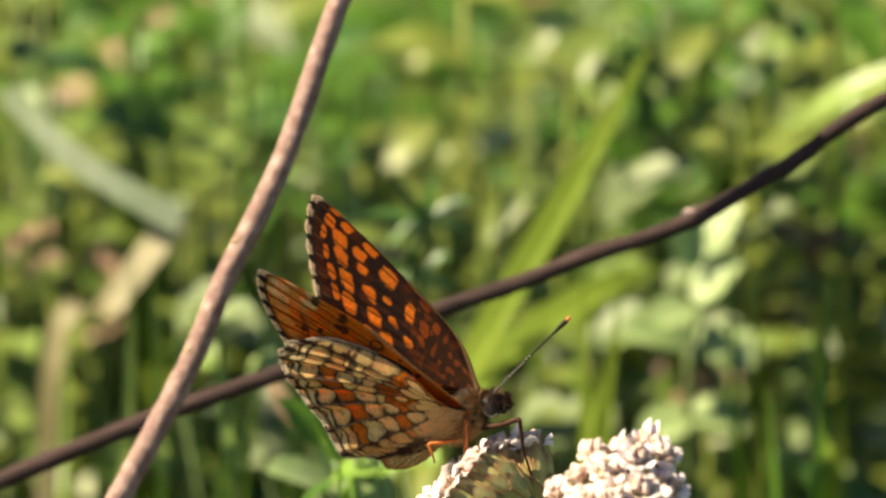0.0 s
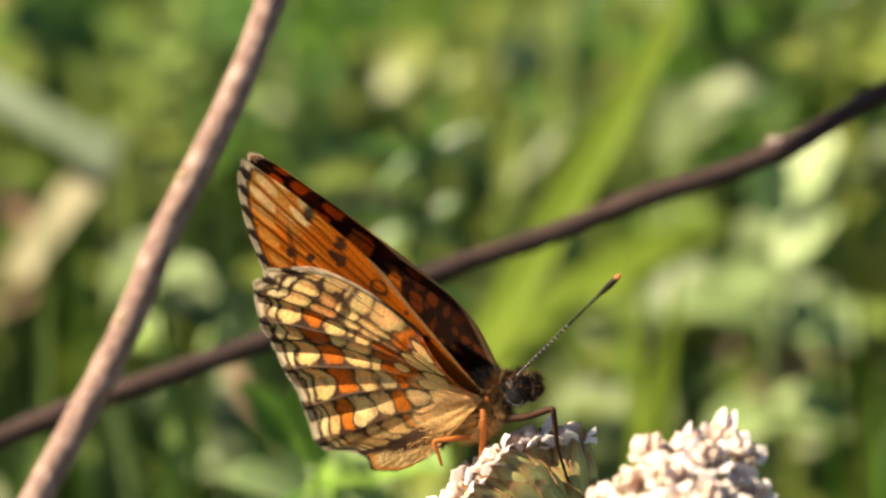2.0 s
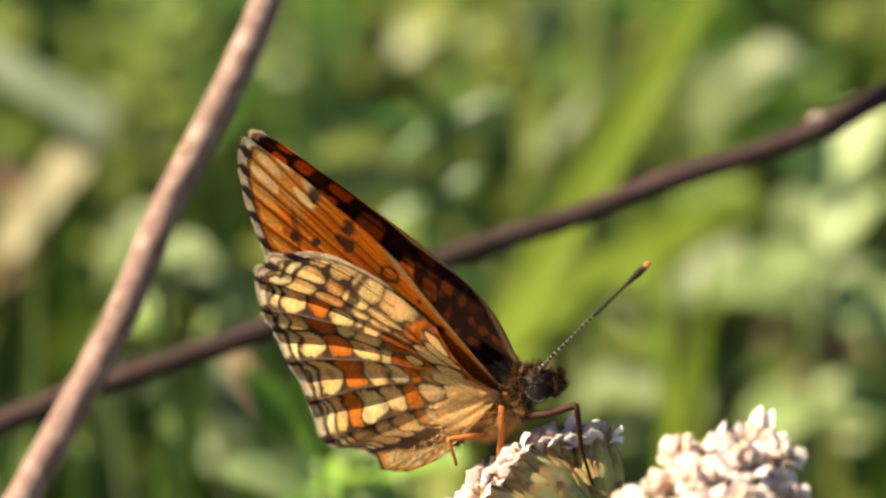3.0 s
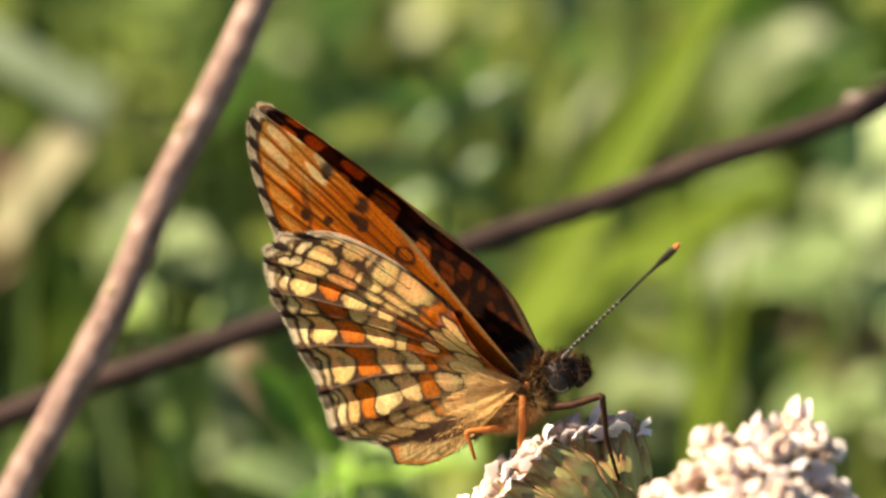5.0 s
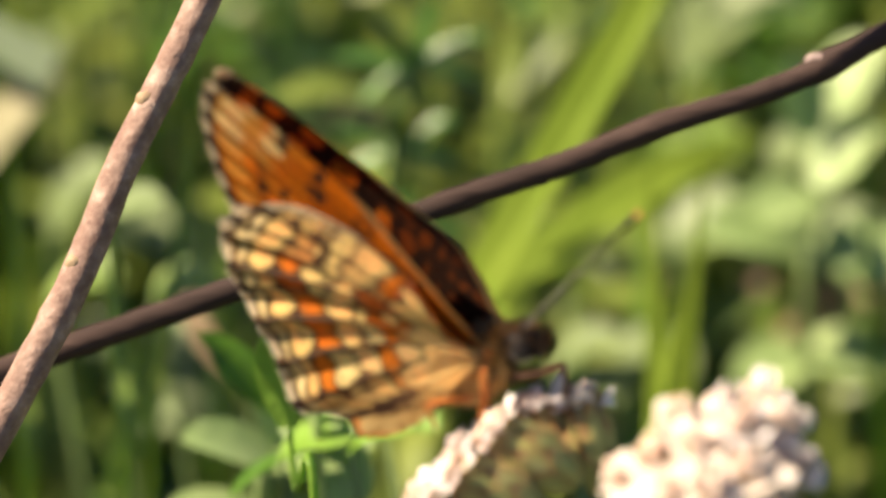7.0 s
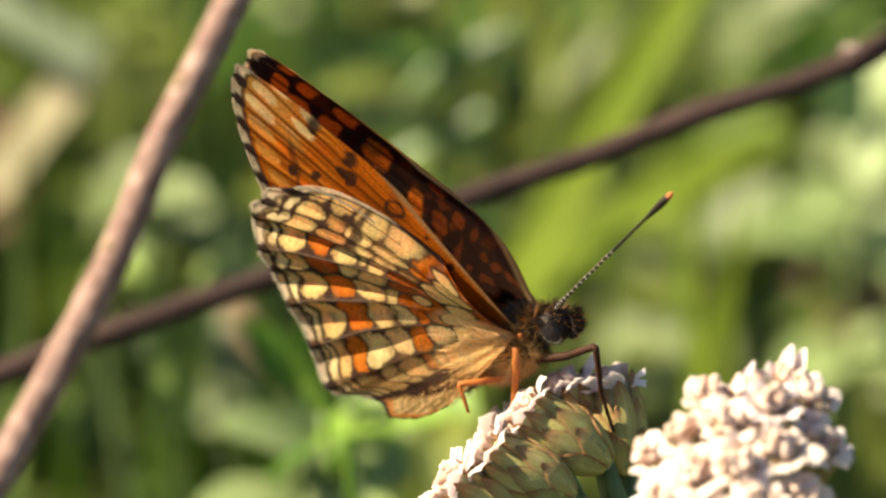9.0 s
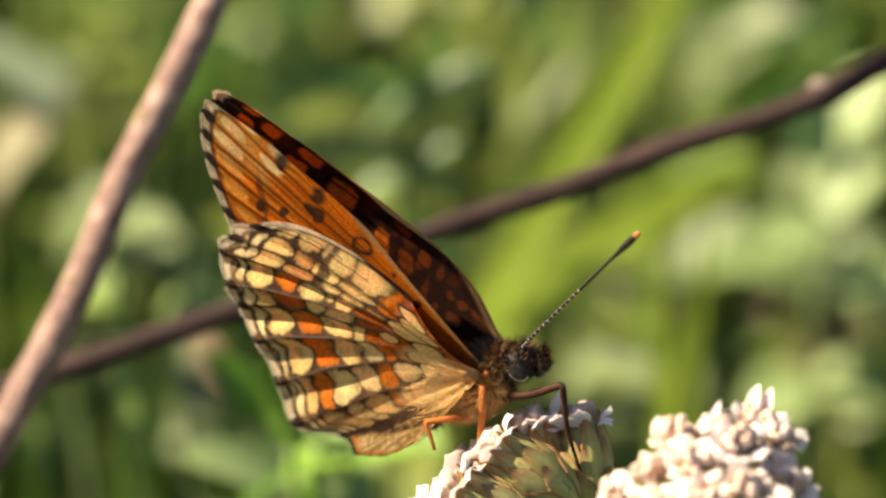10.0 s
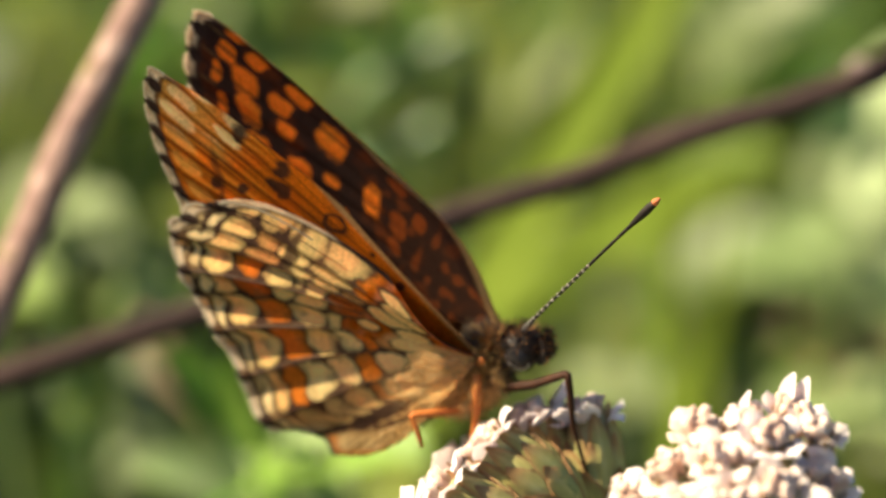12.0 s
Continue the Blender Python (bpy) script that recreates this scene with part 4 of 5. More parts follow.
def margin(w, col, band=0.05):
    """The chequered outer edge: pale, with a dark blot at each vein end and a fine dark line inside."""
    mid = np.minimum(w.w, 1 - w.w) * np.radians(np.diff(w.veins)[np.clip(w.cell, 0, len(w.veins) - 2)]) * w.r
    fade = 0.12 * ripple(w.x * 5, w.z * 5, 51)
    outer = smooth(w.edge_from, w.edge_from + 0.8, w.al)
    pale = smooth(1 - band - 0.004, 1 - band + 0.006, w.edge + 0.006 * fade) * outer
    col = lay(col, pale, PALE * (0.9 + fade[..., None]))
    blot = np.hypot(mid / 0.30, (w.edge - (1 - band * 0.62)) * w.rim / 0.40) + fade
    col = lay(col, (1 - smooth(0.75, 1.15, blot)) * outer, BLACK * 2)
    line = (1 - smooth(0.08, 0.2, abs(w.edge - (1 - band * 1.1)) * w.rim + 0.1 * fade)) * 0.75 * outer
    return lay(col, line, BLACK * 2)


def patches(w, col, v0, v1, tint, seed, spread=0.02, fill=0.92, keep=1.0, square=4.0, where=None):
    """A row of rounded patches, one to a cell, each a little different."""
    r = np.random.RandomState(seed)
    k = np.clip(w.cell, 0, 39)
    sh, gr, tn = r.uniform(-1, 1, 40)[k] * spread, r.uniform(0.8, 1.12, 40)[k], r.uniform(0.85, 1.12, 40)[k]
    on = (r.uniform(0, 1, 40) < keep)[k] & (w.cell >= 0) & (w.cell < len(w.veins))
    wob = ripple(w.x * 3.2, w.z * 3.2, seed + 60)
    a = (w.v - (v0 + v1) / 2 - sh + 0.006 * wob) / ((v1 - v0) / 2 * gr)
    b = (w.w - 0.5 + 0.03 * wob) * 2 / fill
    d = (abs(a) ** square + abs(b) ** square) ** (1 / square)
    mask = (1 - smooth(0.84, 1.10, d + 0.05 * ripple(w.x * 7, w.z * 7, seed + 90))) * on
    tn = tn * (1 + 0.10 * ripple(w.x * 6, w.z * 6, seed + 30))
    if where is not None:
        mask = mask * where
    return lay(col, mask, tint * tn[..., None])


# rows of marks on the underside of the hindwing, cell by cell from its front edge: where each row ends, as a share of the way to the margin
HIND_ROWS = ((0.80, 0.72, 0.585, 0.44, 0.37, 0.20), (0.79, 0.715, 0.60, 0.44, 0.36, 0.20), (0.785, 0.66, 0.575, 0.48, 0.37, 0.20), (0.80, 0.69, 0.58, 0.50, 0.38, 0.22),
             (0.795, 0.655, 0.58, 0.48, 0.38, 0.26), (0.755, 0.605, 0.487, 0.43, 0.375, 0.26), (0.745, 0.605, 0.49, 0.405, 0.33, 0.22), (0.815, 0.715, 0.585, 0.46, 0.37, 0.25),
             (0.84, 0.70, 0.58, 0.46, 0.40, 0.33))
# and their colours: c cream, w near-white, t tan, T warm tan, o orange, r rust, b buff, d dark
HIND_TINTS = ("ctccoc", "cTccoc", "cTccTc", "coccrt", "crccrT", "coccrc", "cocwoT", "cowwow", "btbcob")


def hind_under(w):
    tints = {"c": CREAM * np.array((1.03, 0.97, 0.80)), "w": CREAM * np.array((1.12, 1.14, 1.10)), "t": CREAM * np.array((0.78, 0.66, 0.52)), "T": CREAM * np.array((0.72, 0.48, 0.34)),
             "o": ORANGE * np.array((0.98, 1.05, 1.2)), "r": ORANGE * np.array((0.66, 0.56, 0.8)), "b": BUFF * 1.3}
    wob, fine = ripple(w.x * 2.6, w.z * 2.6, 46), ripple(w.x * 7, w.z * 7, 47)
    tiny = ripple(w.x * 17, w.z * 17, 50) + ripple(w.x * 29, w.z * 29, 52) * 0.7
    v = w.row + 0.013 * wob + 0.006 * fine + 0.0025 * tiny
    k = np.clip(w.cell, 0, len(HIND_ROWS) - 1)
    ends = np.array(HIND_ROWS)[k]
    ww = np.clip(w.w + 0.07 * ripple(w.x * 2.1, w.z * 2.1, 53) + 0.035 * fine + 0.015 * tiny, 0, 1)
    b = 2 * ww - 1
    r = np.random.RandomState(12)
    dark = np.array((0.060, 0.032, 0.022))
    col = lay(np.ones(v.shape + (3,)) * dark, 1 - smooth(0.56, 0.70, v), np.array((0.115, 0.066, 0.040)))
    span = w.r * np.radians(np.diff(w.veins)[np.clip(w.cell, 0, len(w.veins) - 2)])      # the cell's width here, in mm

    def mark(col, lo, hi, tone, outer, inner, gap=0.10):
        """One rounded mark in each cell, with a dark seam of that many mm round it; outer, inner: how square its two ends are."""
        mid, half = (lo + hi) / 2, np.maximum((hi - lo) / 2 - gap / 13, 0.008)
        a = (v - mid) / half
        side = np.abs(b) / np.maximum(1 - 1.7 * gap / np.maximum(span, 0.3), 0.35)
        p = np.where(a > 0, outer, inner)
        d = (np.abs(a) ** p + side ** p) ** (1 / p)
        soft = 0.07 / np.maximum(half * 13, 0.25)
        worn = 1 - 0.30 * smooth(0.55, 1.0, d + 0.12 * fine) - 0.10 * smooth(0.0, 1.0, wob)
        return lay(col, 1 - smooth(1 - soft, 1 + 0.6 * soft, d), tone * worn[..., None])

    # the double pale row along the margin
    col = mark(col, 0.948 + 0 * v, 0.985 + 0 * v, CREAM * np.array((1.0, 1.0, 1.0)), 6, 6, 0.05)
    col = mark(col, 0.900 + 0 * v, 0.944 + 0 * v, CREAM * np.array((1.02, 1.05, 1.15)), 6, 4, 0.06)
    hi = 0.897 + 0 * v
    for j in range(6):
        tone = np.array([tints[row[j]] for row in HIND_TINTS])[k] * (0.88 + 0.24 * r.uniform(0, 1, 16)[k])[..., None]
        tone = tone * (1 + 0.08 * fine + 0.09 * tiny)[..., None]
        col = mark(col, ends[..., j], hi, tone, (5, 2.6, 2.8, 3.2, 3.0, 2.6)[j], (2.0, 3.0, 3.0, 3.0, 2.6, 2.4)[j], (0.06, 0.06, 0.04, 0.03, 0.035, 0.04)[j])
        hi = ends[..., j]
    basal = v < ends[..., 5]
    col = np.where(basal[..., None], BUFF * 1.6, col)
    # few long pale marks on tawny ground towards the base
    tawny = (1 - smooth(0.36, 0.40, v + 0.01 * wob)) * (1 - smooth(146, 152, w.m))
    col = lay(col, tawny, ORANGE * np.array((0.62, 0.66, 1.1)) + 0.06 * fine[..., None])
    for al, at, long, wide in ((113.5, 4.1, 1.15, 0.42), (106.3, 3.7, 1.25, 0.30), (124.8, 4.85, 0.5, 0.27), (101.5, 4.4, 0.9, 0.16), (121.0, 2.9, 0.8, 0.32), (133.0, 3.2, 0.6, 0.30)):
        d = np.hypot((w.r - at) / long, np.radians(w.al - al) * w.r / wide) + 0.08 * fine
        col = lay(col, (1 - smooth(1.05, 1.35, d)), dark)
        col = lay(col, (1 - smooth(0.85, 1.05, d)), tints["c"] * (1 + 0.08 * tiny[..., None]))
    # broad dark bars across the front cells
    bar = (1 - smooth(0.12, 0.34, abs(v - np.interp(w.m, (106, 124, 134), (0.70, 0.655, 0.60))) * 12.5 + 0.06 * wob)) * (1 - smooth(131, 136, w.m))
    col = lay(col, bar * 0.9, dark)
    # the raised veins are pinkish grey along their crests
    crest = sum(1 - smooth(0.03, 0.10, abs(np.radians(w.m - at) * w.r - 0.03)) for at in (132.9, 146.5, 158.1)) * smooth(0.5, 0.62, v)
    col = lay(col, np.clip(crest, 0, 1) * 0.6, np.array((0.36, 0.25, 0.20)))
    col = margin(w, col, 0.034)
    # rubbed and dusted places
    col = lay(col, smooth(0.35, 1.0, ripple(w.x * 3.3, w.z * 3.3, 44)) * 0.4 * smooth(0.3, 0.5, v), np.array((0.24, 0.13, 0.055)))
    furry = (1 - smooth(0.18, 0.28, v + 0.04 * wob)) * smooth(136, 150, w.m) * 0.9
    furry = np.maximum(furry, smooth(167, 178, w.m + 3 * wob) * (1 - smooth(0.34, 0.48, v)) * 0.8)
    hue = smooth(-0.6, 0.8, ripple(w.x * 2.2, w.z * 2.2, 49))[..., None]
    col = lay(col, furry, CREAM * np.array((1.12, 1.12, 1.05)) * (1 - 0.18 * hue) + AMBER * 0.12 * hue)
    # dark line along the fold, and the furry inner margin behind it
    fold = np.interp(v, (0.2, 0.58, 0.84, 1.0), (189, 186.5, 178, 176.5))
    col = lay(col, (1 - smooth(0.07, 0.18, abs(np.radians(w.al - fold) * w.r) + 0.03 * fine)) * smooth(0.35, 0.5, v), dark)
    rear = smooth(0, 2.5, w.al - fold - 0.8)
    hairs = smooth(-0.5, 0.7, ripple(w.al * 2.2, w.r * 0.7, 8) + 0.5 * tiny)[..., None]
    col = lay(col, rear * 0.9, CREAM * np.array((1.0, 0.95, 0.95)) * hairs + BUFF * np.array((0.8, 0.7, 0.6)) * (1 - hairs))
    rim = rear * smooth(0.93, 0.985, v)
    return lay(col, rim * 0.8, AMBER * np.array((0.9, 1.2, 4.0)))


def fore_under(w):
    t = 0.5 + 0.5 * ripple(w.x * 1.3, w.z * 1.3, 4)
    col = np.ones(w.v.shape + (3,)) * AMBER * (0.8 + 0.4 * t[..., None])
    streak = 0.5 + 0.5 * np.cos(2 * np.pi * w.w * 2 + 2 * ripple(w.x, w.z, 70))
    col = lay(col, 0.82 * streak ** 2 * smooth(0.3, 0.55, w.v) * smooth(-0.7, 0.6, ripple(w.x * 0.7, w.z * 0.7, 72)), np.array((0.12, 0.035, 0.010)))
    gold = (0.5 + 0.5 * np.cos(2 * np.pi * w.w * 2 + 3.1 + 2 * ripple(w.x, w.z, 70))) ** 3 * smooth(0.55, 0.75, w.v) * (0.5 + 0.5 * ripple(w.x * 1.1, w.z * 1.1, 75))
    col = lay(col, np.clip(gold * 1.3, 0, 1) * 0.6, np.array((0.84, 0.33, 0.035)))
    col = lay(col, smooth(0.0, 0.9, ripple(w.x * 0.8, w.z * 0.8, 71)) * smooth(0.5, 0.7, w.v) * 0.25, RUST * 0.6)
    tone = ripple(w.x * 2, w.z * 2, 9)
    apex = smooth(0.72, 0.86, w.v + 0.03 * tone) * (1 - smooth(104, 108, w.al))
    col = lay(col, np.clip(apex * (0.6 + 0.4 * tone), 0, 1), np.array((0.56, 0.32, 0.07)))
    tip = 1 - smooth(106, 110, w.al)
    col = patches(w, col, 0.74, 0.82, CREAM * 1.0, 81, 0.03, 0.7, 0.9, 2.2, tip * 0.9 * (1 - smooth(103, 105, w.al)))
    col = patches(w, col, 0.85, 0.95, CREAM * 1.05, 82, 0.015, 0.72, 1.0, 2.4, tip * 0.9)
    col = patches(w, col, 0.85, 0.94, np.array((0.84, 0.38, 0.07)), 83, 0.012, 0.7, 1.0, 2.4, (1 - tip) * 0.8)
    vein = 1 - smooth(0.03, 0.10, w.across)
    col = lay(col, vein * smooth(0.25, 0.5, w.v) * 0.8, RUST * 0.35)
    dark = np.zeros_like(w.v)

    def dist(al, r):
        return np.hypot(np.radians(w.al - al) * w.r, w.r - r)

    wob = 0.25 * ripple(w.x * 3, w.z * 3, 21)
    for al, at, r in ((99.2, 11.8, 0.36), (97.8, 12.2, 0.26), (103.2, 11.4, 0.40), (104.4, 11.0, 0.26), (112, 13.3, 0.36), (108.5, 12.4, 0.22), (98.7, 6.3, 0.20), (98.9, 5.9, 0.18), (99.2, 4.8, 0.24), (100.4, 14.0, 0.42), (101.8, 13.8, 0.34), (99.2, 14.3, 0.30)):
        dark = np.maximum(dark, 1 - smooth(r * 0.55, r * 0.95, dist(al, at) + wob))
    for al, at, r in ((99.8, 8.65, 0.50),):       # ring marks in the cell
        dark = np.maximum(dark, 1 - smooth(0.06, 0.15, abs(dist(al, at) + wob * 0.4 - r)))
    dark = np.maximum(dark, (1 - smooth(0.006, 0.014, abs(w.v - 0.80 + 0.01 * ripple(w.x * 3, w.z * 3, 2)))) * smooth(104, 108, w.al) * 0.7)
    col = lay(col, dark * 0.92, BLACK * 1.5)
    shade = smooth(0.0, 1.0, ripple(w.x * 1.7, w.z * 1.7, 73)) * 0.22 * smooth(0.15, 0.3, w.v)
    col = lay(col, shade, np.array((0.16, 0.045, 0.010)))
    costa = 1 - smooth(0.10, 0.30, np.radians(w.al - w.angles[0]) * w.r)
    col = lay(col, costa * 0.8, BUFF)
    return margin(w, col, 0.03)


# orange spots on the upper side of the forewing: angle, share of the way to the margin, half length and half width in mm, brightness
OUTER_SPOTS = ((97.8, 0.915, 0.30, 0.20, 0.7), (100.2, 0.90, 0.55, 0.36, 1.0), (103.2, 0.90, 0.60, 0.45, 1.0), (106.4, 0.92, 0.34, 0.50, 0.9), (109.9, 0.905, 0.36, 0.55, 0.9), (113.7, 0.885, 0.48, 0.52, 0.9),
               (118.2, 0.88, 0.40, 0.58, 0.8), (101.3, 0.825, 0.72, 0.50, 1.05), (105.1, 0.835, 0.85, 0.58, 1.1), (108.6, 0.82, 0.78, 0.55, 1.05), (113.3, 0.80, 0.75, 0.62, 1.05), (119.3, 0.81, 0.70, 0.75, 1.0))
INNER_SPOTS = ((101.4, 0.705, 0.85, 0.40, 1.05), (104.8, 0.735, 0.85, 0.50, 1.1), (107.7, 0.71, 0.70, 0.42, 1.0), (112.7, 0.675, 0.78, 0.55, 1.05), (119.0, 0.665, 0.78, 0.72, 1.05), (126.0, 0.71, 0.60, 0.60, 0.95),
               (104.2, 0.585, 1.00, 0.66, 1.05), (110.6, 0.575, 0.50, 0.26, 0.8), (116.5, 0.55, 0.52, 0.34, 0.8), (125.0, 0.60, 0.75, 0.55, 0.75), (108.6, 0.452, 0.62, 0.70, 1.05), (121.5, 0.465, 0.50, 0.40, 0.95),
               (109.6, 0.365, 0.60, 0.52, 0.3), (103.8, 0.31, 0.50, 0.34, 0.25), (101.0, 0.40, 0.7, 0.22, 0.2), (116.0, 0.385, 0.40, 0.35, 0.3))


def fore_upper(w):
    col = np.ones(w.v.shape + (3,)) * BLACK * 1.5
    col = lay(col, (1 - smooth(0.35, 0.6, w.v)) * 0.8, np.array((0.034, 0.016, 0.010)))
    tone = ripple(w.x * 2.4, w.z * 2.4, 31)
    fine = ripple(w.x * 6, w.z * 6, 32)
    col = lay(col, smooth(0.1, 0.9, tone) * 0.3, RUST * 0.5)
    ray = (1 - smooth(0.02, 0.07, abs(w.w - 0.5))) * smooth(0.90, 0.93, w.v) * 0.35
    col = lay(col, ray, BUFF * 0.5)
    for al, v, long, wide, glow in OUTER_SPOTS + INNER_SPOTS:
        whole = np.interp(al, w.angles, w.radii)
        a = (w.v - v) * whole / (long * 0.80)
        b = np.radians(w.al - al) * w.r / (wide * 0.78)
        d = (abs(a) ** 3.2 + abs(b) ** 3.2) ** (1 / 3.2) + 0.12 * tone + 0.09 * fine
        tint = ORANGE * np.array((1.05, 1.15, 1.1)) * (0.28 + 0.65 * glow) if glow > 0.55 else RUST * (0.5 + glow)
        col = lay(col, (1 - smooth(0.78, 1.08, d)) * min(1.0, 0.4 + glow), tint * (1 + 0.08 * fine[..., None]))
    fold = (1 - smooth(0.03, 0.09, w.across)) * smooth(0.3, 0.5, w.v)
    col = lay(col, fold * 0.75, BLACK * 1.6)
    pale = np.hypot((w.v - 0.80) * 16 / 0.6, np.radians(w.al - 97.6) * w.r / 0.2)
    col = lay(col, (1 - smooth(0.7, 1.1, pale)) * 0.8, BUFF * 1.2)
    dust = smooth(0.2, 0.9, ripple(w.x * 5, w.z * 5, 17)) * (1 - smooth(0.3, 0.55, w.v)) * 0.45
    col = lay(col, dust * 0.7, RUST * 0.9)
    costa = 1 - smooth(0.08, 0.2, np.radians(w.al - w.angles[0]) * w.r)
    col = lay(col, costa * 0.8, BUFF * 0.9)
    return margin(w, col, 0.026)


def hind_upper(w):
    col = np.ones(w.v.shape + (3,)) * np.array((0.045, 0.026, 0.018))
    for v0, v1, seed in ((0.82, 0.88, 21), (0.66, 0.76, 22), (0.48, 0.60, 23), (0.30, 0.40, 24)):
        col = patches(w, col, v0, v1, ORANGE, seed, 0.012, 0.85, 0.9, 3.0)
    streak = smooth(0.0, 0.9, ripple(w.al * 1.4, w.r * 0.6, 25)) * (1 - smooth(0.35, 0.6, w.v))
    col = lay(col, streak * 0.8, np.array((0.20, 0.12, 0.06)))
    return margin(w, col, 0.045)


FORE = Wing((93.6, 95.0, 96.4, 98.2, 99.5, 100.4, 101.3, 103.5, 107.2, 111.9, 116.4, 120.5, 127, 133, 138, 143), (9.0, 11.0, 12.5, 15.0, 17.1, 18.4, 19.0, 18.75, 17.96, 16.66, 15.42, 14.4, 13.4, 12.6, 10.8, 8.6),
            (97.0, 100.2, 103.2, 106.4, 109.9, 113.8, 118, 123, 129), 240, 260, 2.0, 0.35, 12.0, 100.0, 101.3)
FORE_LEFT = Wing(FORE.angles, FORE.radii, FORE.veins, 240, 260, 2.96, 1.15, 20.0, 100.0, 101.3)
HIND = Wing((98.5, 101, 104, 107.5, 111, 114, 118.4, 122, 125.4, 131, 139.8, 146.6, 154, 162, 169, 172, 174.5, 179, 184, 190, 194), (5.5, 7.6, 9.5, 11.2, 12.4, 13.1, 13.9, 14.25, 14.3, 13.8, 12.8, 12.1, 11.5, 11.3, 11.4, 11.0, 9.6, 8.6, 8.8, 7.2, 5.0),
            (106, 116, 121.3, 126, 132.9, 138.4, 146.5, 158.1, 169.7, 178), 320, 300, 0.3, 1.0, 9.0, 0.0, 118.0,
            ((98, 112, 122, 150, 158, 166, 180), (13, 17, 24, 24, 17, 12, 0)),
            ((116, 121, 126, 129, 132.9, 142.5, 146.5, 152, 158.1, 164, 169.7, 178), (0, 0.05, 0.1, -0.14, 0.24, -0.22, 0.2, -0.12, 0.17, -0.12, 0.14, 0)))


def wing_mesh(name, w, side, upper, lower):
    """Two sheets of scales, closed round the rim. side: 1 its right, -1 its left."""
    n, m = w.na, w.nr
    y = w.y(side)
    t = 0.035
    sheets = []
    for off in (side * t, -side * t):          # the inner face is the upper side
        sheets.append(np.stack([w.x, y + off, w.z], -1).reshape(-1, 3))
    co = np.concatenate(sheets) * MM
    idx = np.arange(n * m).reshape(n, m)
    quad = np.stack([idx[:-1, :-1], idx[1:, :-1], idx[1:, 1:], idx[:-1, 1:]], -1).reshape(-1, 4)
    ring = np.concatenate([idx[:, 0], idx[-1, 1:], idx[-2::-1, -1], idx[0, -2:0:-1]])
    nxt = np.roll(ring, -1)
    k = n * m
    rim = np.stack([ring, nxt, nxt + k, ring + k], -1)
    faces = np.concatenate([quad, quad[:, ::-1] + k, rim])
    me = bpy.data.meshes.new(name)
    me.from_pydata(co.tolist(), [], faces.tolist())
    me.materials.append(mat_wing)
    me.polygons.foreach_set("use_smooth", [True] * len(me.polygons))
    w.v = w.row
    col = np.concatenate([upper(w).reshape(-1, 3), lower(w).reshape(-1, 3)])
    layer = me.color_attributes.new("pattern", "FLOAT_COLOR", "POINT")
    layer.data.foreach_set("color", np.concatenate([np.clip(col, 0.003, 0.95), np.ones((2 * k, 1))], 1).astype(np.float32).ravel())
    me.update()
    return new(name, me)


def hairs(name, roots, parent, width=0.035, label=""):
    """Fine hairs: (root, tip, colour), in mm; each a slim three-sided spike."""
    vs, fs, cs = [], [], []
    for p, q, col in roots:
        p, q = Vector(p), Vector(q)
        d = (q - p).normalized()
        s = d.cross(Vector((0.3, 0.9, 0.2))).normalized()
        t = d.cross(s)
        k = len(vs)
        for a in (0, 2.094, 4.189):
            vs.append((p + (s * math.cos(a) + t * math.sin(a)) * width) * MM)
        vs.append(q * MM)
        cs += [tuple(col) + (1,)] * 4
        fs += [(k, k + 1, k + 3), (k + 1, k + 2, k + 3), (k + 2, k, k + 3)]
    me = bpy.data.meshes.new(name)
    me.from_pydata([tuple(v) for v in vs], [], fs)
    me.materials.append(mat_fur)
    layer = me.color_attributes.new("pattern", "FLOAT_COLOR", "POINT")
    layer.data.foreach_set("color", np.array(cs, dtype=np.float32).ravel())
    ob = new(name, me)
    return under(ob, parent, label)


def add_fringe(w, side, parent, seed):
    """The hair fringe on the outer margin."""
    rnd = random.Random(seed)
    y = w.y(side)
    first = max(int(0.05 * w.na), int(np.searchsorted(w.al[:, 0], w.edge_from + 0.6)))
    out = []
    for _ in range(2600):
        i = rnd.randrange(first, w.na - 2)
        p = Vector((w.x[i, -1], y[i, -1], w.z[i, -1]))
        d = Vector((w.x[i, -1], 0, w.z[i, -1])).normalized()
        ww = w.w[i, -1]
        dark = min(ww, 1 - ww) < 0.12
        ln = rnd.uniform(0.08, 0.19) * (1.7 if w is HIND else 1.5 if side < 0 else 1.1)
        out.append((p - d * 0.1, p + d * ln + Vector((rnd.uniform(-0.06, 0.06), rnd.uniform(-0.04, 0.04), rnd.uniform(-0.06, 0.06))), BLACK * 3 if dark else PALE * (0.95 if side > 0 else 1.4)))
    hairs("fringe", out, parent, 0.03, "pale hair fringe with dark marks")


butterfly = new("butterfly")
butterfly.empty_display_size = 0.004
butterfly.matrix_world = BODY
tagged(butterfly, "orange and cream fritillary butterfly with dark veins on a flower", "butterfly")

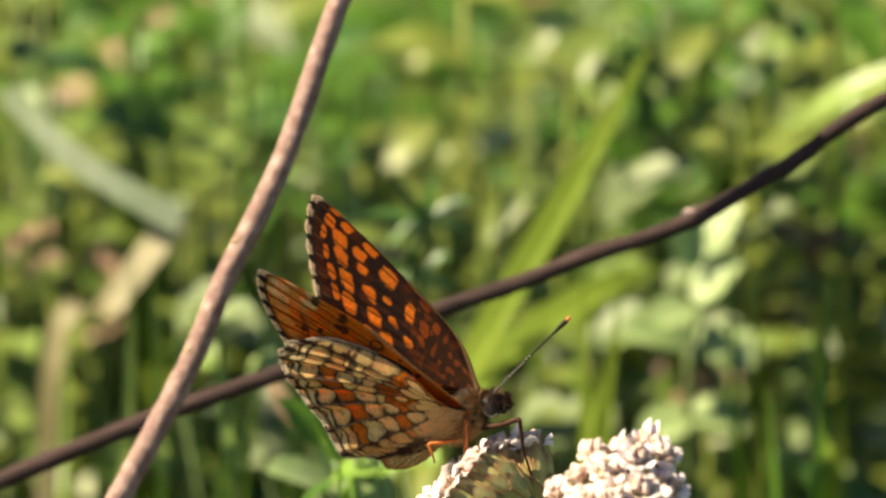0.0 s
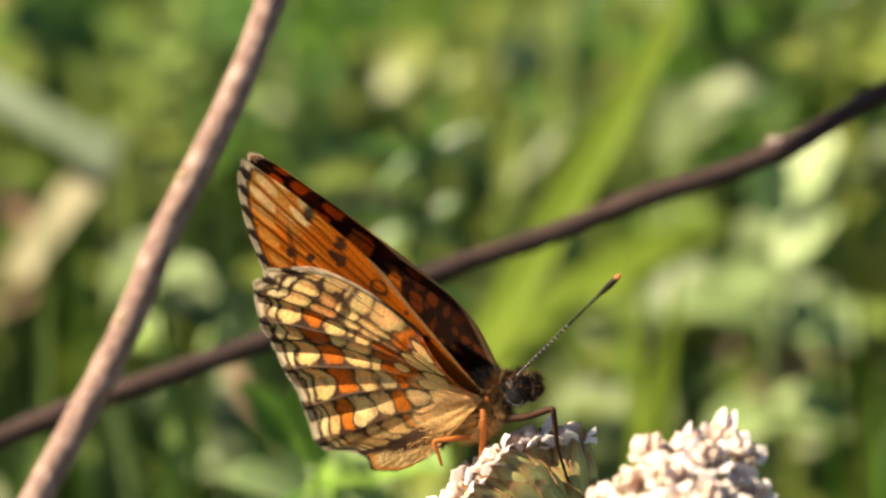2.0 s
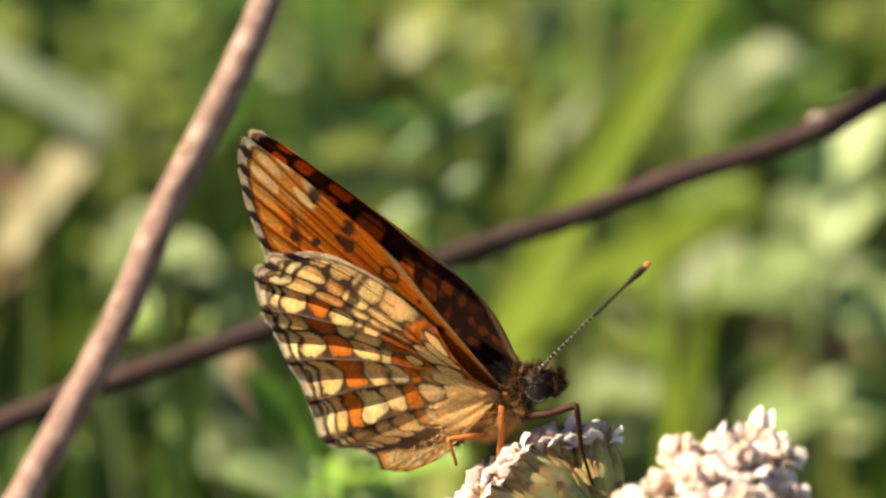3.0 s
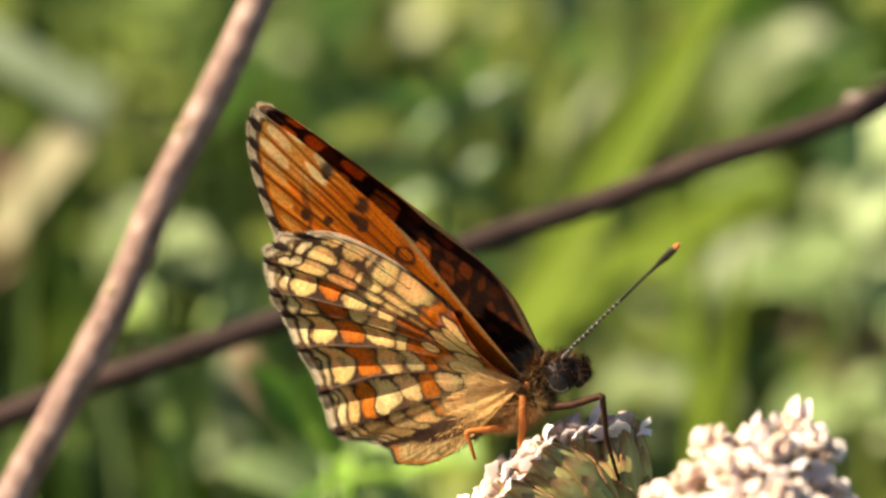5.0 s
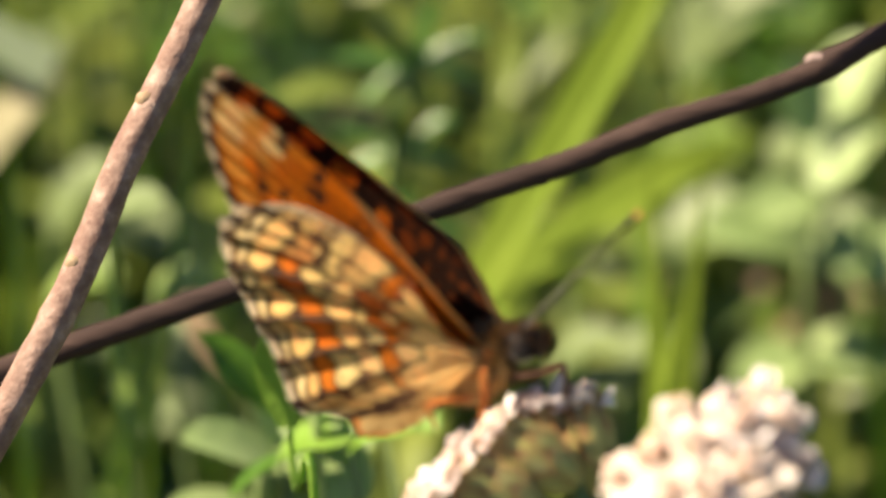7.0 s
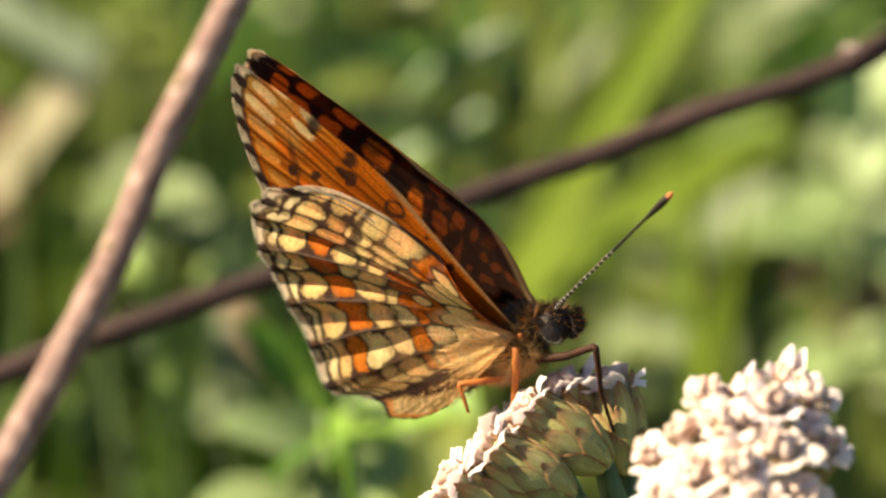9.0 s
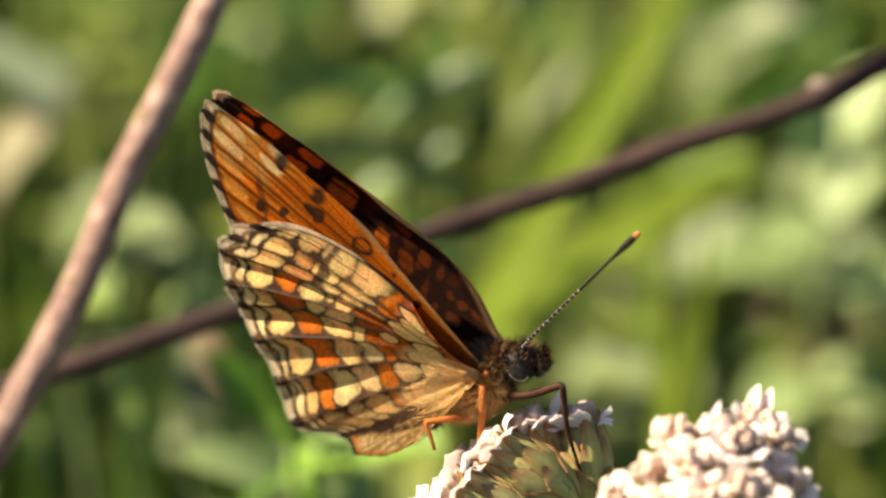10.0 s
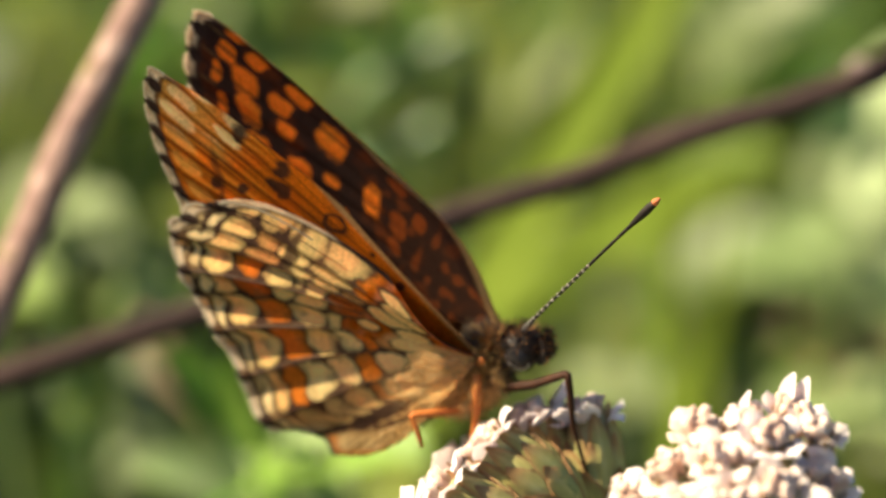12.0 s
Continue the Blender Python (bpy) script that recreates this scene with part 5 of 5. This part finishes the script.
HINGE_RIGHT, HINGE_LEFT = (0, -0.7, 0), (-0.1, 1.55, 0)
wings = {}
for side, tag, hinge in ((1, "right", HINGE_RIGHT), (-1, "left", HINGE_LEFT)):
    for name, w, up_f, low_f in (("forewing", FORE, fore_upper, fore_under), ("hindwing", HIND, hind_upper, hind_under)):
        w = FORE_LEFT if name == "forewing" and side < 0 else w
        ob = wing_mesh(name, w, side, up_f, low_f)
        under(ob, butterfly, "orange forewing, dark above with orange spots" if name == "forewing" else "cream hindwing with orange bands and black veins")
        add_fringe(w, side, ob, 7 if name == "forewing" else 8)
        wings[name, side] = ob


def body_fur(center, radii, count, length, colours, seed, back=0.5):
    rnd = random.Random(seed)
    out = []
    for _ in range(count):
        a, b = math.acos(rnd.uniform(-1, 1)), rnd.uniform(0, 2 * math.pi)
        nrm = Vector((math.cos(a), math.sin(a) * math.cos(b), math.sin(a) * math.sin(b)))
        p = Vector(center) + Vector((nrm.x * radii[0], nrm.y * radii[1], nrm.z * radii[2])) * 0.95
        d = (nrm + Vector((-back, 0, 0)) + Vector((rnd.gauss(0, 0.25), rnd.gauss(0, 0.25), rnd.gauss(0, 0.25)))).normalized()
        out.append((p, p + d * length * rnd.uniform(0.5, 1.2), colours[rnd.randrange(len(colours))]))
    return out


def mm(shape):
    return [Vector(v) * MM for v in shape[0]], shape[1]


def build_body():
    thorax = part("thorax", mm(ball((-1.3, 0, -0.65), (2.0, 1.05, 1.3), 14, 18, 0.02, 1)), mat_skin, butterfly, "dark thorax")
    hairs("fur", body_fur((-1.3, 0, -0.65), (2.0, 1.05, 1.3), 2600, 0.72, (BLACK * 1.5, BLACK * 2.5, BUFF * 0.8, np.array((0.10, 0.06, 0.035)), np.array((0.34, 0.18, 0.06)), BLACK * 2, np.array((0.26, 0.19, 0.11)), BLACK * 1.5), 3), thorax, 0.018, "grey-brown and tawny hairs")
    hairs("collar", body_fur((0.35, 0, -0.1), (0.7, 0.8, 0.75), 620, 0.62, (np.array((0.45, 0.20, 0.05)), BUFF, np.array((0.22, 0.09, 0.03)), BUFF * 0.7), 13, 0.2), thorax, 0.02, "tawny collar hairs")
    hairs("mane", body_fur((-0.5, 0.15, 0.3), (1.3, 1.0, 0.55), 1500, 0.75, (np.array((0.30, 0.17, 0.05)), np.array((0.17, 0.15, 0.13)), BUFF * 0.5, np.array((0.08, 0.06, 0.05)), BLACK * 2, BLACK), 23, 0.7), thorax, 0.018, "long golden and grey hairs on the back")
    hairs("breast_fur", body_fur((-1.6, -0.75, -0.95), (1.75, 0.72, 0.95), 3200, 0.7, (BUFF * 1.7, CREAM * 1.1, np.array((0.60, 0.30, 0.08)), CREAM, BUFF * 1.2, np.array((0.30, 0.18, 0.08))), 29, 0.6), thorax, 0.016, "buff and golden hairs on the breast")
    abdomen = part("abdomen", mm(ball((-5.6, 0, -0.75), (3.6, 0.95, 1.0), 18, 16, 0.02, 2)), mat_skin, butterfly, "slender dark abdomen")
    hairs("fur", body_fur((-5.6, 0, -0.75), (3.6, 0.95, 1.0), 1100, 0.6, (BLACK * 3, BUFF, BUFF * 0.6), 4, 0.9), abdomen, 0.022)
    head = part("head", mm(ball((1.55, 0, -0.6), (0.9, 0.9, 0.9), 12, 14, 0.02, 5)), mat_skin, butterfly, "small dark head")
    hairs("fur", body_fur((1.6, 0, -0.45), (0.8, 0.8, 0.8), 1100, 0.58, (BLACK, BLACK * 2, BLACK, BLACK * 1.5, BLACK, BLACK, BLACK * 2, np.array((0.4, 0.19, 0.06))), 6, -0.3), head, 0.018)
    for s in (-1, 1):
        part("eye", mm(ball((1.55, 0.62 * s, -0.72), (0.52, 0.34, 0.56), 14, 18)), mat_eye, head, "round dark glossy eye with a pale rim")
        ring = [Vector((1.55 + 0.55 * math.cos(a), 0.68 * s, -0.72 + 0.59 * math.sin(a))) for a in [1.9 + 3.4 * k / 20 for k in range(21)]]
        part("eye_rim", mm(tube(ring, [0.03] * 21, 6)), mat_petal_cream, head, "pale buff eye rim")
        pts = [(2.05, 0.25 * s, -1.45), (2.45, 0.28 * s, -1.35), (2.72, 0.28 * s, -0.95), (2.85, 0.26 * s, -0.4)]
        palp = part("palp", mm(tube(curve_points(pts, 10), [0.16, 0.18, 0.2, 0.2, 0.19, 0.17, 0.15, 0.12, 0.08, 0.03], 8)), mat_skin, head, "bristly palp")
        rnd = random.Random(31)
        out = []
        for _ in range(300):
            p = Vector(curve_points(pts, 20)[rnd.randrange(20)])
            d = Vector((rnd.uniform(0.2, 1), rnd.uniform(-0.7, 0.7), rnd.uniform(-0.5, 0.7))).normalized()
            out.append((p, p + d * rnd.uniform(0.25, 0.6), (BLACK, BLACK * 1.5, BLACK, BLACK, np.array((0.5, 0.2, 0.06)), BLACK, np.array((0.5, 0.45, 0.38)) if p.z < -1.2 else BLACK)[rnd.randrange(7)]))
        hairs("bristles", out, palp, 0.022, "black bristles mixed with orange and pale ones")
    ant = [(2.2, -0.30, 0.1), (2.9, -0.33, 0.35), (5.5, -0.45, 1.05), (8.5, -0.6, 1.85), (12.68, -0.8, 2.94)]
    pts = curve_points(ant, 60)
    rad = []
    for i in range(60):
        t = i / 59
        rad.append(0.075 + 0.125 * math.exp(-((t - 0.945) / 0.055) ** 2) - (0.06 if t > 0.995 else 0))
    antenna = part("antenna", mm(tube(pts[:59], rad[:59], 10)), mat_skin, butterfly, "thin black and white ringed antenna")
    part("club_tip", mm(tube([pts[57].lerp(pts[58], 0.6), pts[58], pts[59]], [rad[58] * 1.05, rad[58] * 1.03, 0.07], 10)), mat_club, antenna, "orange tip of the antenna club")
    for i in range(3, 40, 2):
        part("ring", mm(tube([pts[i], pts[i].lerp(pts[i + 1], 0.3)], [0.079, 0.079], 8)), mat_petal_cream, antenna)
    part("tegula", mm(ball((-0.1, -0.95, -0.15), (0.3, 0.12, 0.2), 8, 10, 0.08, 9)), mat_leg, butterfly, "small orange scale at the wing base")
    legs = (("hind_leg", [(-1.6, -0.6, -1.9), (-1.91, -1.2, -1.65), (-2.49, -2.2, -1.05), (-3.21, -2.9, -0.5), (-3.33, -3.0, -1.14), (-3.64, -3.0, -1.95)], 0.19, mat_leg),
            ("middle_leg", [(-0.25, -1.25, -0.4), (-0.95, -1.7, -1.65), (-1.7, -1.75, -2.5), (-2.34, -1.7, -3.12), (-2.75, -1.6, -3.75), (-2.6, -1.6, -4.2)], 0.18, mat_leg),
            ("front_leg", [(-0.5, -0.5, -1.6), (1.5, -0.72, -2.1), (3.5, -0.9, -2.25), (2.9, -0.95, -3.3), (2.24, -1.0, -4.39), (1.3, -1.0, -6.97)], 0.21, mat_leg_dark))
    for name, ctrl, r, mat in legs:
        pts = []
        for a, b in zip(ctrl, ctrl[1:]):
            a, b = Vector(a), Vector(b)
            pts += [a.lerp(b, t) for t in (0.06, 0.3, 0.6, 0.94)]
        n = len(pts)
        rad = [r * (1.15 - 0.75 * i / (n - 1)) for i in range(n)]
        leg = part(name, mm(tube(pts, rad, 8)), mat, butterfly, "thin orange-brown leg")
        rnd = random.Random(5)
        out = []
        for _ in range(90):
            p = pts[rnd.randrange(n)]
            d = Vector((rnd.gauss(0, 1), rnd.gauss(0, 1), rnd.gauss(0, 1))).normalized()
            out.append((p, p + d * rnd.uniform(0.2, 0.34), np.array((0.35, 0.15, 0.04)) if mat is mat_leg else BLACK * 2))
        hairs("leg_hairs", out, leg, 0.014)
    # long buff hairs over the wing bases
    rnd = random.Random(77)
    out = []
    for _ in range(420):
        turn = rnd.uniform(122, 190)
        al, r = radians(turn), 0.4 + (1.9 + 1.6 * min(1, max(0, (turn - 140) / 25))) * rnd.random() ** 1.1
        p = Vector((r * math.cos(al), -0.45 - 0.9 * math.sin(min(1, r / 9) * math.pi * 0.9), r * math.sin(al)))
        q = p + Vector((math.cos(al) + rnd.uniform(-0.35, 0.35), rnd.uniform(-0.16, -0.02), math.sin(al) + rnd.uniform(-0.5, 0.5))) * rnd.uniform(0.35, 0.8)
        out.append((p, q, (BUFF * 1.8, CREAM, CREAM * 1.15, np.array((0.85, 0.52, 0.18)), CREAM * 1.15, BUFF)[rnd.randrange(6)]))
    for _ in range(420):       # hairs along the folded rear edge
        al, r = radians(rnd.uniform(181, 193)), rnd.uniform(1.0, 6.6)
        p = Vector((r * math.cos(al), -0.9 - rnd.uniform(0, 0.5), r * math.sin(al)))
        q = p + Vector((-0.85, rnd.uniform(-0.2, 0.1), -0.25 + rnd.uniform(-0.3, 0.3))) * rnd.uniform(0.25, 0.55)
        out.append((p, q, (BUFF * 1.3, BUFF * 1.5, CREAM, BUFF * 0.9)[rnd.randrange(4)]))
    hairs("base_hairs", out, wings["hindwing", 1], 0.014, "long buff hairs at the wing base")


build_body()
# the lens is focused on the butterfly, and hunts once
focus_mark = new("focus_mark")
focus_mark.empty_display_size = 0.001
cam.data.dof.focus_object = focus_mark
FOCUS = ((0.0, 0), (5.8, 0), (6.3, -5), (6.5, -7), (6.7, 4), (6.9, 22), (7.0, 22), (7.2, 18), (7.4, 12), (7.7, 7), (8.3, 2), (9.0, -2), (9.4, -6), (10.0, -2), (11.0, -3), (12.0, -7))


# ---- what moves ----
# seconds, opening of the right and of the left wings in degrees
BEATS = (
    (0.0, 17.2, 4.9), (0.25, 5.2, -4.2), (0.5, 5.2, -4.2), (0.7, 14.2, 3.4), (0.85, 15.2, 3.4), (1.0, 11.7, 1.4), (1.2, 4.2, -6.2), (1.5, 9.7, -1.1), (1.8, 8.2, -1.6), (2.0, 4.2, -6.7),
    (2.15, 4.2, -6.7), (2.5, 12.2, 0.9), (2.7, 6.2, -3.2), (3.0, 4.7, -7.2), (3.2, 11.7, -1.1), (3.5, 8.2, -3.2), (3.9, 4.2, -6.2), (4.4, 4.2, -6.2), (4.8, 3.7, -6.7), (5.0, 3.7, -6.7), (5.5, 2.2, -5.2), (6.0, 2.4, -5.2),
    (6.3, 3.2, -5.2), (6.5, 4.7, -4.7), (6.7, 4.7, -4.5), (7.0, 4.2, -5.7), (7.5, 5.2, -7.2), (7.7, 5.7, -5.2), (8.2, 4.2, -6.2), (8.7, 7.2, -3.2), (9.1, 4.2, -6.2), (9.3, 3.7, -5.2), (9.5, 12.2, -0.4), (9.65, 10.2, -0.6),
    (9.8, 4.7, -6.7), (10.0, 4.7, -6.7), (10.2, 11.2, -0.6), (10.4, 8.2, -1.6), (10.5, 4.7, -5.7), (10.7, 4.2, -6.2), (10.85, 4.2, -6.2), (11.0, 4.7, -0.6), (11.2, 4.2, -5.2), (11.35, 4.2, -5.7), (11.5, 6.2, -1.1), (11.65, 17.0, 7.4), (11.75, 17.5, 7.6), (12.0, 9.4, -1.5),
)


# seconds, millimetres that the breeze moves the stem to the right and the twig upward
BREEZE_STEM = ((0.0, 0.0), (2.0, 0.0), (2.6, 0.2), (3.2, 0.15), (5.0, 0.0), (6.0, 0.0), (7.0, 0.35), (7.7, 0.35), (9.5, 0.35), (10.0, 0.1), (11.0, 0.0), (12.0, 0.1))
BREEZE_TWIG = ((0.0, 0.25), (3.2, 0.2), (5.0, 0.0), (7.0, 0.0), (9.5, -0.15), (10.0, -0.05), (10.5, -0.3), (11.0, -0.75), (11.5, -0.75), (12.0, -0.85))


def motions():
    stem_at, twig_at = dead_plant.location.copy(), twig.location.copy()
    walk(dead_plant, [(t, Matrix.Translation(stem_at + RIGHT * d * MM)) for t, d in BREEZE_STEM])
    walk(twig, [(t, Matrix.Translation(twig_at + UP * d * MM)) for t, d in BREEZE_TWIG])
    walk(focus_mark, [(t, Matrix.Translation(V(3, -3, d))) for t, d in FOCUS])
    for side, hinge in ((1, HINGE_RIGHT), (-1, HINGE_LEFT)):
        for name in ("forewing", "hindwing"):
            extra, out = (1.2 if side > 0 else 1.4, -0.22 if side > 0 else 0.2) if name == "hindwing" else (0, 0)
            rows = []
            for b in BEATS:
                spread = b[1] if side > 0 else 0.95 * b[2] + 2.5
                swing, sweep = (-0.13 * max(0, spread - 4), 0) if side > 0 else (-0.27 + 0.4 * spread, 14.7 if name == "forewing" else 4)
                rows.append((b[0], pose(hinge[0] * MM, (hinge[1] + out) * MM, hinge[2] * MM, side * (spread + extra), swing, sweep)))
            walk(wings[name, side], rows)


motions()
